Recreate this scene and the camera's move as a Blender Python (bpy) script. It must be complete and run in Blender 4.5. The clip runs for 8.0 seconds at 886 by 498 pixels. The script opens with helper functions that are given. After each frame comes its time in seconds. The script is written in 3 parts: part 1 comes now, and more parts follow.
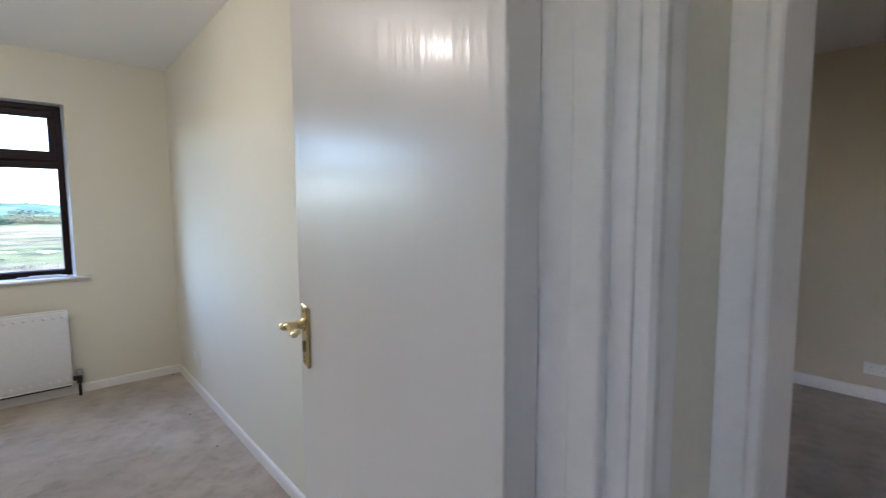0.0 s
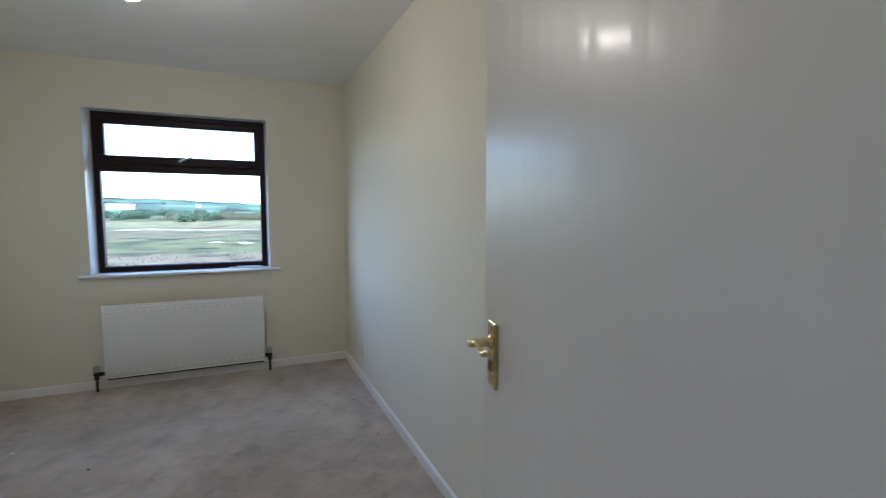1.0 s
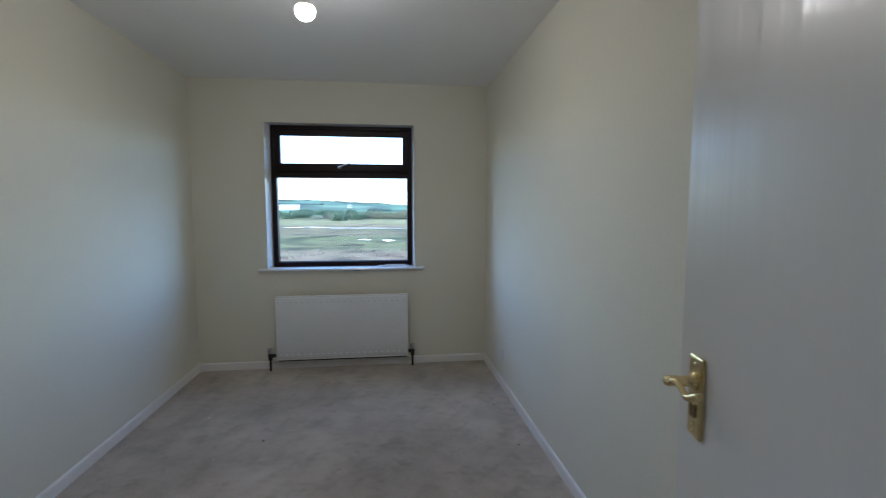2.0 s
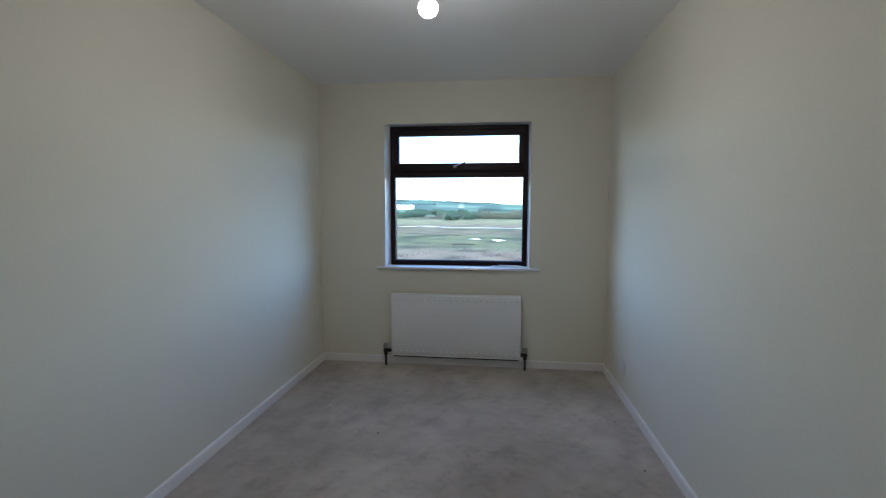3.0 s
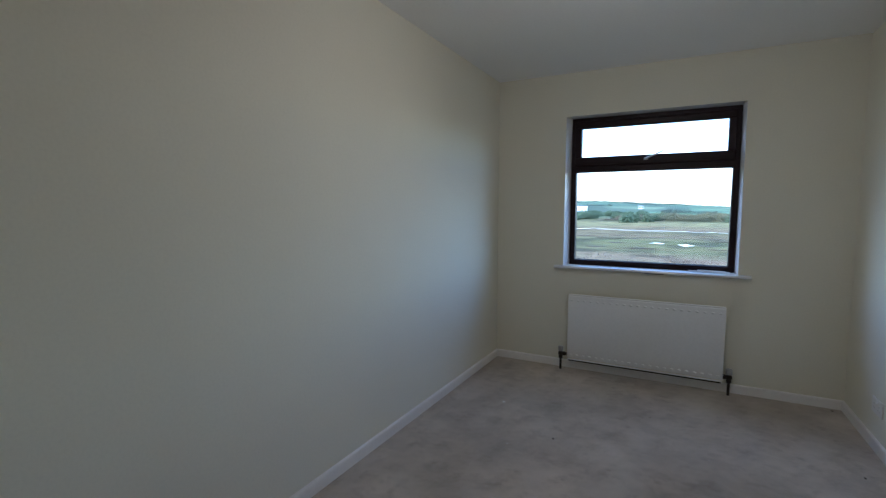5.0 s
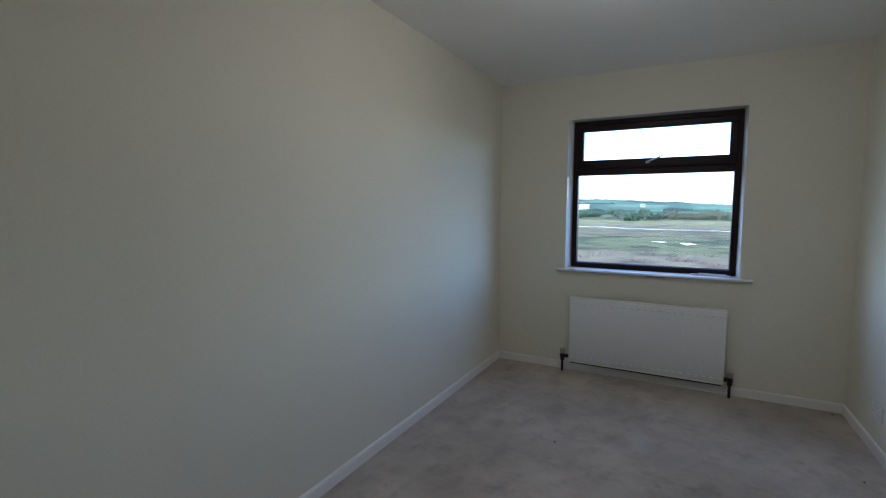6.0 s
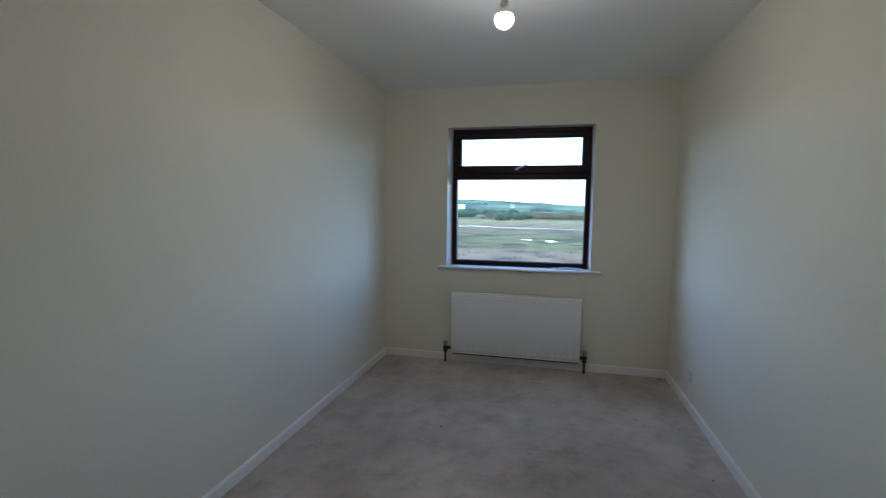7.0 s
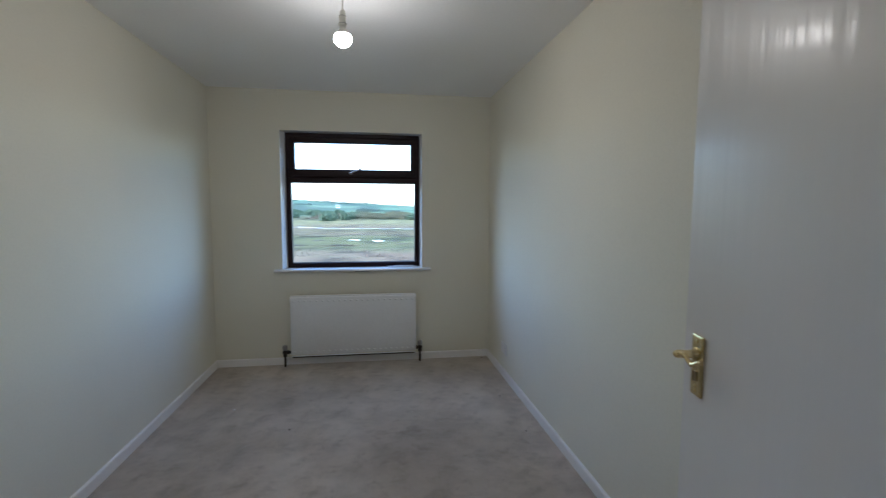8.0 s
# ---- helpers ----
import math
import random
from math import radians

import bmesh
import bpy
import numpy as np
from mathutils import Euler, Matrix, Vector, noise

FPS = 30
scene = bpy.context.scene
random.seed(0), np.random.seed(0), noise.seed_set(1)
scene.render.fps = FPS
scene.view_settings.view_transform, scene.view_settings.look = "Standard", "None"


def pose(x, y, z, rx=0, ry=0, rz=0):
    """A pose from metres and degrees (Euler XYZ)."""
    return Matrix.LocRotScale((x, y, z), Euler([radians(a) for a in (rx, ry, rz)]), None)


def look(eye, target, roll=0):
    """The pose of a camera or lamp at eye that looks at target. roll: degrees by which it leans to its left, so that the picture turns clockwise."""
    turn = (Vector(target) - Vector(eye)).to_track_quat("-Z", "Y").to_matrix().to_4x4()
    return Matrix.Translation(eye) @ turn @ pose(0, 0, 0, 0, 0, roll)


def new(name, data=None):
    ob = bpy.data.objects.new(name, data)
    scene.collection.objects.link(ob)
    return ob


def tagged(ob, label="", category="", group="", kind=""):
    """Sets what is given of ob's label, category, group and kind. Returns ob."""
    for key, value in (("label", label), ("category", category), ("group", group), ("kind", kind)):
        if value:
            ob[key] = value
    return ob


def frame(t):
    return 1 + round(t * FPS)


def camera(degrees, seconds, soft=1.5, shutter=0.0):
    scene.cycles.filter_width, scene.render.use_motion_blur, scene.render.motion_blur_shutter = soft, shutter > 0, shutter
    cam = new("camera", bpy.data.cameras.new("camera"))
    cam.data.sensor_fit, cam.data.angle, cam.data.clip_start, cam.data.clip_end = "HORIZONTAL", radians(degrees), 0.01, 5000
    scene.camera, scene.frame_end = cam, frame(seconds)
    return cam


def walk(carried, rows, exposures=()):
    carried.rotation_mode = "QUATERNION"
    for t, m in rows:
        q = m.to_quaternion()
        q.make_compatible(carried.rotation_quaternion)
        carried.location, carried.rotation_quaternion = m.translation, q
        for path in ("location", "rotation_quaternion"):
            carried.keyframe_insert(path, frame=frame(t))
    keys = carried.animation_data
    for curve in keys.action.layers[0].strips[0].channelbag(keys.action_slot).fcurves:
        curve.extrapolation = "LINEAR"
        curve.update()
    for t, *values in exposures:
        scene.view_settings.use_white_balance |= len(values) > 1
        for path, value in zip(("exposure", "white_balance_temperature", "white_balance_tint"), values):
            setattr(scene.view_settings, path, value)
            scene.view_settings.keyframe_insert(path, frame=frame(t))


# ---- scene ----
cam = camera(88.0, 8.0, soft=1.2, shutter=0.25)
PATH = [
    (0, (1.644, -0.196, 1.323), (2.953, 1.306, 1.148), -0.29),
    (0.5, (1.633, -0.141, 1.324), (2.715, 1.532, 1.149), -0.14),
    (1, (1.604, -0.074, 1.343), (2.401, 1.753, 1.171), 0.19),
    (1.5, (1.592, -0.016, 1.357), (2.1175, 1.910, 1.183), 0.02),
    (2, (1.563, 0.038, 1.356), (1.807, 2.016, 1.181), 0.01),
    (3.5, (1.497, 0.167, 1.343), (1.064, 2.111, 1.166), 0.14),
    (4, (1.457, 0.188, 1.326), (0.834, 2.080, 1.148), 0.16),
    (4.5, (1.454, 0.183, 1.309), (0.670, 2.016, 1.138), 0.21),
    (5, (1.447, 0.185, 1.312), (0.523, 1.950, 1.141), 0.12),
    (5.2, (1.446, 0.182, 1.315), (0.481, 1.925, 1.141), 0.10),
    (6.3, (1.450, 0.144, 1.365), (0.577, 1.934, 1.177), 0.21),
    (6.5, (1.450, 0.117, 1.369), (0.677, 1.951, 1.181), 0.30),
    (7, (1.452, 0.029, 1.367), (1.007, 1.971, 1.188), 0.67),
    (7.5, (1.422, -0.057, 1.369), (1.330, 1.933, 1.195), 0.51),
    (8, (1.379, -0.165, 1.388), (1.672, 1.806, 1.215), 0.19),
]
EXPOSURES = [(0, 4.14, 5690, 17), (0.5, 3.90, 5660, 16), (1.0, 3.55, 5520, 14), (1.5, 3.29, 5440, 13), (2.0, 3.22, 5330, 13), (3.5, 3.18, 5320, 14), (5.0, 3.02, 5330, 14), (6.5, 2.99, 5310, 14), (7.5, 3.13, 5330, 13), (8.0, 3.25, 5370, 13)]
walk(cam, [(t, look(eye, target, roll)) for t, eye, target, roll in PATH], EXPOSURES)

# ---- world and light ----
world = bpy.data.worlds.new("overcast_sky")
scene.world = world
world.use_nodes = True
wn = world.node_tree.nodes
sky = wn.new("ShaderNodeTexSky")
sky.sky_type = 'NISHITA'
sky.sun_disc = False
sky.sun_elevation = radians(35)
sky.sun_rotation = radians(250)
sky.air_density = 1.0
sky.dust_density = 1.2
sky.ozone_density = 1.5
wn["Background"].inputs["Strength"].default_value = 0.15
cool = wn.new("ShaderNodeMix")
cool.data_type, cool.blend_type = 'RGBA', 'MULTIPLY'
cool.inputs[0].default_value = 1.0
cool.inputs[7].default_value = (0.945, 0.985, 1.05, 1)
world.node_tree.links.new(sky.outputs[0], cool.inputs[6])
world.node_tree.links.new(cool.outputs[2], wn["Background"].inputs["Color"])

sun_data = bpy.data.lights.new("sun", 'SUN')
sun_data.energy = 0.5
sun_data.angle = radians(25)
sun_data.color = (1.0, 0.93, 0.82)
sun = new("sun", sun_data)
sun.matrix_world = look((-22, -8, 16.4), (0, 0, 0))

BULB_POWER = 25.0


# ---- materials ----
def base_material(name, rough=0.6, metal=0.0):
    m = bpy.data.materials.new(name)
    m.use_nodes = True
    nt = m.node_tree
    bsdf = nt.nodes["Principled BSDF"]
    bsdf.inputs["Roughness"].default_value = rough
    bsdf.inputs["Metallic"].default_value = metal
    return m, nt, bsdf


def noise_node(nt, scale, detail=4.0, rough=0.55, stretch=None):
    co = nt.nodes.new("ShaderNodeTexCoord")
    src = co.outputs["Object"]
    if stretch:
        mp = nt.nodes.new("ShaderNodeMapping")
        mp.inputs["Scale"].default_value = stretch
        nt.links.new(src, mp.inputs["Vector"])
        src = mp.outputs["Vector"]
    n = nt.nodes.new("ShaderNodeTexNoise")
    n.inputs["Scale"].default_value = scale
    n.inputs["Detail"].default_value = detail
    n.inputs["Roughness"].default_value = rough
    nt.links.new(src, n.inputs["Vector"])
    return n.outputs["Fac"]


def ramp(nt, fac, stops):
    r = nt.nodes.new("ShaderNodeValToRGB")
    els = r.color_ramp.elements
    while len(els) < len(stops):
        els.new(0.5)
    for e, (p, c) in zip(els, stops):
        e.position, e.color = p, (*c, 1)
    nt.links.new(fac, r.inputs[0])
    return r.outputs[0]


def mix(nt, a, b, fac, kind='MIX'):
    n = nt.nodes.new("ShaderNodeMix")
    n.data_type, n.blend_type = 'RGBA', kind
    if isinstance(fac, float):
        n.inputs[0].default_value = fac
    else:
        nt.links.new(fac, n.inputs[0])
    nt.links.new(a, n.inputs[6])
    nt.links.new(b, n.inputs[7])
    return n.outputs[2]


def bump(nt, bsdf, fac, strength, distance):
    b = nt.nodes.new("ShaderNodeBump")
    b.inputs["Strength"].default_value = strength
    b.inputs["Distance"].default_value = distance
    nt.links.new(fac, b.inputs["Height"])
    nt.links.new(b.outputs[0], bsdf.inputs["Normal"])
    return b


def tint(c, k):
    return tuple(min(1.0, v * k) for v in c)


def paint(name, colour, rough=0.6, big=1.2, vary=0.05, grain=180.0, relief=0.15, depth=0.002, stretch=None, metal=0.0):
    """Paint or plastic with broad unevenness and fine relief."""
    m, nt, bsdf = base_material(name, rough, metal)
    broad = noise_node(nt, big, 3.0)
    c1 = ramp(nt, broad, [(0.3, tint(colour, 1 - vary)), (0.7, tint(colour, 1 + vary))])
    fine = noise_node(nt, grain, 3.0, 0.6, stretch)
    c2 = ramp(nt, fine, [(0.25, (0.94, 0.94, 0.94)), (0.6, (1, 1, 1))])
    nt.links.new(mix(nt, c1, c2, 0.7, 'MULTIPLY'), bsdf.inputs["Base Color"])
    rr = nt.nodes.new("ShaderNodeMapRange")
    rr.inputs[3].default_value, rr.inputs[4].default_value = rough * 0.85, min(1.0, rough * 1.15)
    nt.links.new(broad, rr.inputs[0])
    nt.links.new(rr.outputs[0], bsdf.inputs["Roughness"])
    bump(nt, bsdf, fine, relief, depth)
    return m


WALL = paint("cream_emulsion", (0.79, 0.756, 0.633), 0.62, 0.9, 0.025, 90.0, 0.10, 0.002)
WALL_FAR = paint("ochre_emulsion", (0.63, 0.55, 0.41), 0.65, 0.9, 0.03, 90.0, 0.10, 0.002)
CEILING = paint("white_ceiling_paint", (0.885, 0.885, 0.885), 0.3, 0.8, 0.025, 70.0, 0.12, 0.003)
GLOSS = paint("white_gloss_woodwork", (0.86, 0.832, 0.80), 0.3, 2.0, 0.03, 60.0, 0.12, 0.002)
RADIATOR = paint("white_radiator_enamel", (0.85, 0.85, 0.85), 0.35, 2.0, 0.02, 60.0, 0.05, 0.001)
PLASTIC = paint("white_plastic", (0.78, 0.76, 0.70), 0.35, 6.0, 0.02, 90.0, 0.04, 0.001)
REVEAL = paint("white_reveal_gloss", (0.84, 0.84, 0.84), 0.2, 2.0, 0.03, 40.0, 0.06, 0.001)
VALVE = paint("dark_bronze_valve", (0.035, 0.030, 0.028), 0.4, 12.0, 0.2, 120.0, 0.1, 0.001, metal=0.5)
CAP = paint("grey_valve_cap", (0.34, 0.33, 0.32), 0.5, 12.0, 0.1, 120.0, 0.1, 0.001)
SLOT = paint("dark_slot", (0.03, 0.03, 0.03), 0.7, 8.0, 0.1)
STEEL = paint("satin_aluminium", (0.62, 0.61, 0.59), 0.32, 14.0, 0.08, 160.0, 0.08, 0.0006, metal=1.0)
BRASS = paint("polished_brass", (0.80, 0.66, 0.36), 0.24, 16.0, 0.14, 140.0, 0.10, 0.0006, metal=1.0)
TARNISH = paint("tarnished_brass", (0.34, 0.27, 0.16), 0.45, 16.0, 0.1, metal=0.6)
SEAL = paint("black_gasket", (0.02, 0.02, 0.02), 0.6)


def door_paint():
    """Old white gloss: upright brush ripples under a shiny skin, with a faint haze."""
    m, nt, bsdf = base_material("brushed_white_gloss", 0.34)
    broad = noise_node(nt, 1.4, 3.0)
    colour = ramp(nt, broad, [(0.3, (0.735, 0.698, 0.66)), (0.7, (0.775, 0.740, 0.702))])
    brush = noise_node(nt, 1.0, 5.0, 0.6, (90.0, 90.0, 1.6))
    wave = noise_node(nt, 1.0, 2.0, 0.5, (24.0, 24.0, 1.2))
    sag = noise_node(nt, 1.0, 2.0, 0.5, (5.0, 5.0, 9.0))
    streak = ramp(nt, brush, [(0.3, (0.988, 0.988, 0.986)), (0.65, (1, 1, 1))])
    nt.links.new(mix(nt, colour, streak, 0.8, 'MULTIPLY'), bsdf.inputs["Base Color"])
    bsdf.inputs["Specular IOR Level"].default_value = 0.36
    bsdf.inputs["Coat Weight"].default_value = 0.075
    bsdf.inputs["Coat Roughness"].default_value = 0.13
    b1 = bump(nt, bsdf, brush, 0.05, 0.002)
    b2 = nt.nodes.new("ShaderNodeBump")
    b2.inputs["Strength"].default_value, b2.inputs["Distance"].default_value = 0.30, 0.0055
    b3 = nt.nodes.new("ShaderNodeBump")
    b3.inputs["Strength"].default_value, b3.inputs["Distance"].default_value = 0.10, 0.004
    nt.links.new(wave, b2.inputs["Height"])
    nt.links.new(sag, b3.inputs["Height"])
    nt.links.new(b3.outputs[0], b2.inputs["Normal"])
    nt.links.new(b2.outputs[0], b1.inputs["Normal"])
    nt.links.new(b1.outputs[0], bsdf.inputs["Coat Normal"])
    return m


def carpet():
    """Cut-pile taupe carpet: brushed patches, hoover and foot marks, small tufts."""
    m, nt, bsdf = base_material("taupe_carpet", 0.95)
    patch = noise_node(nt, 1.5, 4.0, 0.6)
    nap = noise_node(nt, 4.6, 5.0, 0.62)
    tread = noise_node(nt, 9.0, 3.0, 0.58)
    scuff = noise_node(nt, 21.0, 4.0, 0.65)
    tuft = noise_node(nt, 300.0, 2.0, 0.6)
    c1 = ramp(nt, patch, [(0.38, (0.495, 0.425, 0.347)), (0.62, (0.68, 0.592, 0.498))])
    c2 = ramp(nt, nap, [(0.36, (0.76, 0.75, 0.735)), (0.46, (0.905, 0.90, 0.89)), (0.57, (1, 1, 1))])
    c5 = ramp(nt, tread, [(0.33, (0.80, 0.785, 0.77)), (0.40, (0.925, 0.92, 0.915)), (0.46, (1, 1, 1))])
    c4 = ramp(nt, scuff, [(0.30, (0.74, 0.73, 0.72)), (0.44, (1, 1, 1))])
    c3 = ramp(nt, tuft, [(0.3, (0.72, 0.72, 0.72)), (0.62, (1, 1, 1))])
    a = mix(nt, c1, c2, 0.9, 'MULTIPLY')
    a = mix(nt, a, c5, 0.85, 'MULTIPLY')
    a = mix(nt, a, c4, 0.5, 'MULTIPLY')
    nt.links.new(mix(nt, a, c3, 0.8, 'MULTIPLY'), bsdf.inputs["Base Color"])
    bsdf.inputs["Sheen Weight"].default_value = 0.3
    bsdf.inputs["Specular IOR Level"].default_value = 0.1
    b1 = bump(nt, bsdf, tuft, 0.7, 0.006)
    b2 = nt.nodes.new("ShaderNodeBump")
    b2.inputs["Strength"].default_value, b2.inputs["Distance"].default_value = 0.45, 0.02
    nt.links.new(nap, b2.inputs["Height"])
    nt.links.new(b2.outputs[0], b1.inputs["Normal"])
    return m


def dark_wood():
    m, nt, bsdf = base_material("dark_stained_frame", 0.42)
    grain = noise_node(nt, 6.0, 5.0, 0.6, (1.0, 8.0, 8.0))
    nt.links.new(ramp(nt, grain, [(0.3, (0.0085, 0.0034, 0.0052)), (0.7, (0.020, 0.0082, 0.0106))]), bsdf.inputs["Base Color"])
    bsdf.inputs["Specular IOR Level"].default_value = 0.22
    bump(nt, bsdf, grain, 0.2, 0.001)
    return m


def glass():
    m = bpy.data.materials.new("clear_glass")
    m.use_nodes = True
    nt = m.node_tree
    nt.nodes.remove(nt.nodes["Principled BSDF"])
    tr, gl = nt.nodes.new("ShaderNodeBsdfTransparent"), nt.nodes.new("ShaderNodeBsdfGlossy")
    tr.inputs[0].default_value = (0.96, 0.98, 0.97, 1)
    gl.inputs["Roughness"].default_value = 0.02
    lw, ms = nt.nodes.new("ShaderNodeLayerWeight"), nt.nodes.new("ShaderNodeMixShader")
    lw.inputs[0].default_value = 0.5
    p5, sch = nt.nodes.new("ShaderNodeMath"), nt.nodes.new("ShaderNodeMath")
    p5.operation, sch.operation = 'POWER', 'MULTIPLY_ADD'
    p5.inputs[1].default_value = 5.0
    sch.inputs[1].default_value, sch.inputs[2].default_value = 0.96, 0.04
    nt.links.new(lw.outputs["Facing"], p5.inputs[0])
    nt.links.new(p5.outputs[0], sch.inputs[0])
    nt.links.new(sch.outputs[0], ms.inputs[0])
    nt.links.new(tr.outputs[0], ms.inputs[1])
    nt.links.new(gl.outputs[0], ms.inputs[2])
    nt.links.new(ms.outputs[0], nt.nodes["Material Output"].inputs[0])
    return m


def lit_bulb():
    m, nt, bsdf = base_material("glowing_opal_bulb", 0.4)
    bsdf.inputs["Base Color"].default_value = (0.9, 0.9, 0.88, 1)
    bsdf.inputs["Emission Color"].default_value = (1.0, 0.87, 0.69, 1)
    bsdf.inputs["Emission Strength"].default_value = BULB_POWER
    return m


def terrain():
    """Salt marsh near by, bands of rough grass, then a patchwork of hill fields."""
    m, nt, bsdf = base_material("marsh_and_fields", 0.95)
    bsdf.inputs["Specular IOR Level"].default_value = 0.1
    co = nt.nodes.new("ShaderNodeTexCoord")
    sep = nt.nodes.new("ShaderNodeSeparateXYZ")
    nt.links.new(co.outputs["Object"], sep.inputs[0])
    wob = noise_node(nt, 0.03, 4.0, 0.6, (0.5, 1.0, 1.0))
    add = nt.nodes.new("ShaderNodeMath")
    add.operation = 'MULTIPLY_ADD'
    add.inputs[1].default_value = 34.0
    nt.links.new(wob, add.inputs[0])
    nt.links.new(sep.outputs[1], add.inputs[2])
    dist = nt.nodes.new("ShaderNodeMapRange")
    dist.inputs[1].default_value, dist.inputs[2].default_value = 17.0, 252.0
    nt.links.new(add.outputs[0], dist.inputs[0])
    marsh = ramp(nt, dist.outputs[0], [(0.0, (0.140, 0.108, 0.062)), (0.200, (0.168, 0.132, 0.082)), (0.25, (0.122, 0.116, 0.050)),
                                      (0.31, (0.120, 0.116, 0.046)), (0.36, (0.150, 0.116, 0.062)), (0.42, (0.126, 0.112, 0.050)),
                                      (0.47, (0.158, 0.116, 0.070)), (0.52, (0.156, 0.122, 0.064)), (0.60, (0.215, 0.188, 0.088)),
                                      (0.74, (0.240, 0.208, 0.096)), (0.82, (0.130, 0.120, 0.054))])
    streaks = noise_node(nt, 0.16, 4.0, 0.65, (0.22, 1.0, 1.0))
    rust = ramp(nt, streaks, [(0.36, (0.62, 0.74, 0.60)), (0.47, (0.92, 1.0, 0.86)), (0.55, (1.0, 0.97, 0.95)), (0.64, (1.0, 0.86, 0.80))])
    marsh = mix(nt, marsh, rust, 0.9, 'MULTIPLY')
    tufts = noise_node(nt, 0.22, 3.0, 0.65, (1.1, 0.8, 1.0))
    speck = ramp(nt, tufts, [(0.36, (0.30, 0.29, 0.26)), (0.47, (0.62, 0.60, 0.55)), (0.56, (0.85, 0.84, 0.78)), (0.68, (1.0, 0.97, 0.92))])
    near = mix(nt, marsh, speck, 0.95, 'MULTIPLY')
    cells = nt.nodes.new("ShaderNodeTexVoronoi")
    cells.inputs["Scale"].default_value = 0.0065
    stretch = nt.nodes.new("ShaderNodeMapping")
    stretch.inputs["Scale"].default_value = (1.0, 0.55, 1.0)
    nt.links.new(co.outputs["Object"], stretch.inputs["Vector"])
    nt.links.new(stretch.outputs[0], cells.inputs["Vector"])
    sepc = nt.nodes.new("ShaderNodeSeparateColor")
    nt.links.new(cells.outputs["Color"], sepc.inputs[0])
    fields = ramp(nt, sepc.outputs[0], [(0.0, (0.062, 0.098, 0.060)), (0.25, (0.085, 0.140, 0.076)), (0.45, (0.100, 0.170, 0.085)), (0.65, (0.165, 0.200, 0.115)), (0.85, (0.120, 0.165, 0.088)), (1.0, (0.070, 0.100, 0.068))])
    edge = nt.nodes.new("ShaderNodeTexVoronoi")
    edge.feature = 'DISTANCE_TO_EDGE'
    edge.inputs["Scale"].default_value = 0.0065
    nt.links.new(stretch.outputs[0], edge.inputs["Vector"])
    hedge = ramp(nt, edge.outputs["Distance"], [(0.0, (0.34, 0.37, 0.42)), (0.07, (0.46, 0.48, 0.52)), (0.12, (1, 1, 1))])
    fields = mix(nt, fields, hedge, 0.9, 'MULTIPLY')
    far = nt.nodes.new("ShaderNodeMapRange")
    far.inputs[1].default_value, far.inputs[2].default_value = 225.0, 290.0
    nt.links.new(sep.outputs[1], far.inputs[0])
    nt.links.new(mix(nt, near, fields, far.outputs[0]), bsdf.inputs["Base Color"])
    return m


def foliage(name, dark, light):
    m, nt, bsdf = base_material(name, 0.9)
    geo = nt.nodes.new("ShaderNodeNewGeometry")
    c = ramp(nt, geo.outputs["Random Per Island"], [(0.0, dark), (1.0, light)])
    n = noise_node(nt, 1.5, 3.0)
    s = ramp(nt, n, [(0.3, (0.7, 0.7, 0.7)), (0.6, (1, 1, 1))])
    nt.links.new(mix(nt, c, s, 0.7, 'MULTIPLY'), bsdf.inputs["Base Color"])
    bsdf.inputs["Specular IOR Level"].default_value = 0.1
    return m


def water():
    m, nt, bsdf = base_material("still_water", 0.06)
    bsdf.inputs["Base Color"].default_value = (0.05, 0.06, 0.06, 1)
    ripple = noise_node(nt, 1.4, 3.0)
    nt.links.new(ramp(nt, ripple, [(0.3, (0.30, 0.32, 0.33)), (0.7, (0.42, 0.44, 0.45))]), bsdf.inputs["Base Color"])
    bump(nt, bsdf, ripple, 0.05, 0.02)
    return m


DOOR, CARPET, FRAME, GLASS, BULB = door_paint(), carpet(), dark_wood(), glass(), lit_bulb()
TERRAIN, WATER = terrain(), water()
LEAVES = foliage("hedge_leaves", (0.072, 0.106, 0.064), (0.104, 0.144, 0.082))
MUD = paint("wet_dark_mud", (0.062, 0.054, 0.040), 0.95, 0.4, 0.2, 3.0)
MUD.node_tree.nodes["Principled BSDF"].inputs["Specular IOR Level"].default_value = 0.05
BROWN_SCRUB = foliage("brown_scrub", (0.100, 0.080, 0.062), (0.155, 0.128, 0.090))
GORSE = foliage("flowering_gorse", (0.086, 0.094, 0.062), (0.148, 0.134, 0.070))
# far hedge greens are paled in the base colour to suggest aerial haze
HAZED_HEDGE = foliage("hazed_hedge_leaves", (0.066, 0.092, 0.078), (0.098, 0.128, 0.100))
REEDS = foliage("dry_reeds", (0.12, 0.092, 0.066), (0.26, 0.205, 0.155))
BARN = paint("white_render", (0.80, 0.80, 0.80), 0.8, 0.2, 0.04)
SLATE = paint("grey_slate", (0.26, 0.27, 0.29), 0.7, 0.3, 0.1)
WOODCHIP = paint("dark_fluff", (0.10, 0.088, 0.075), 0.9)
PAPER = paint("white_paper", (0.88, 0.88, 0.87), 0.6)


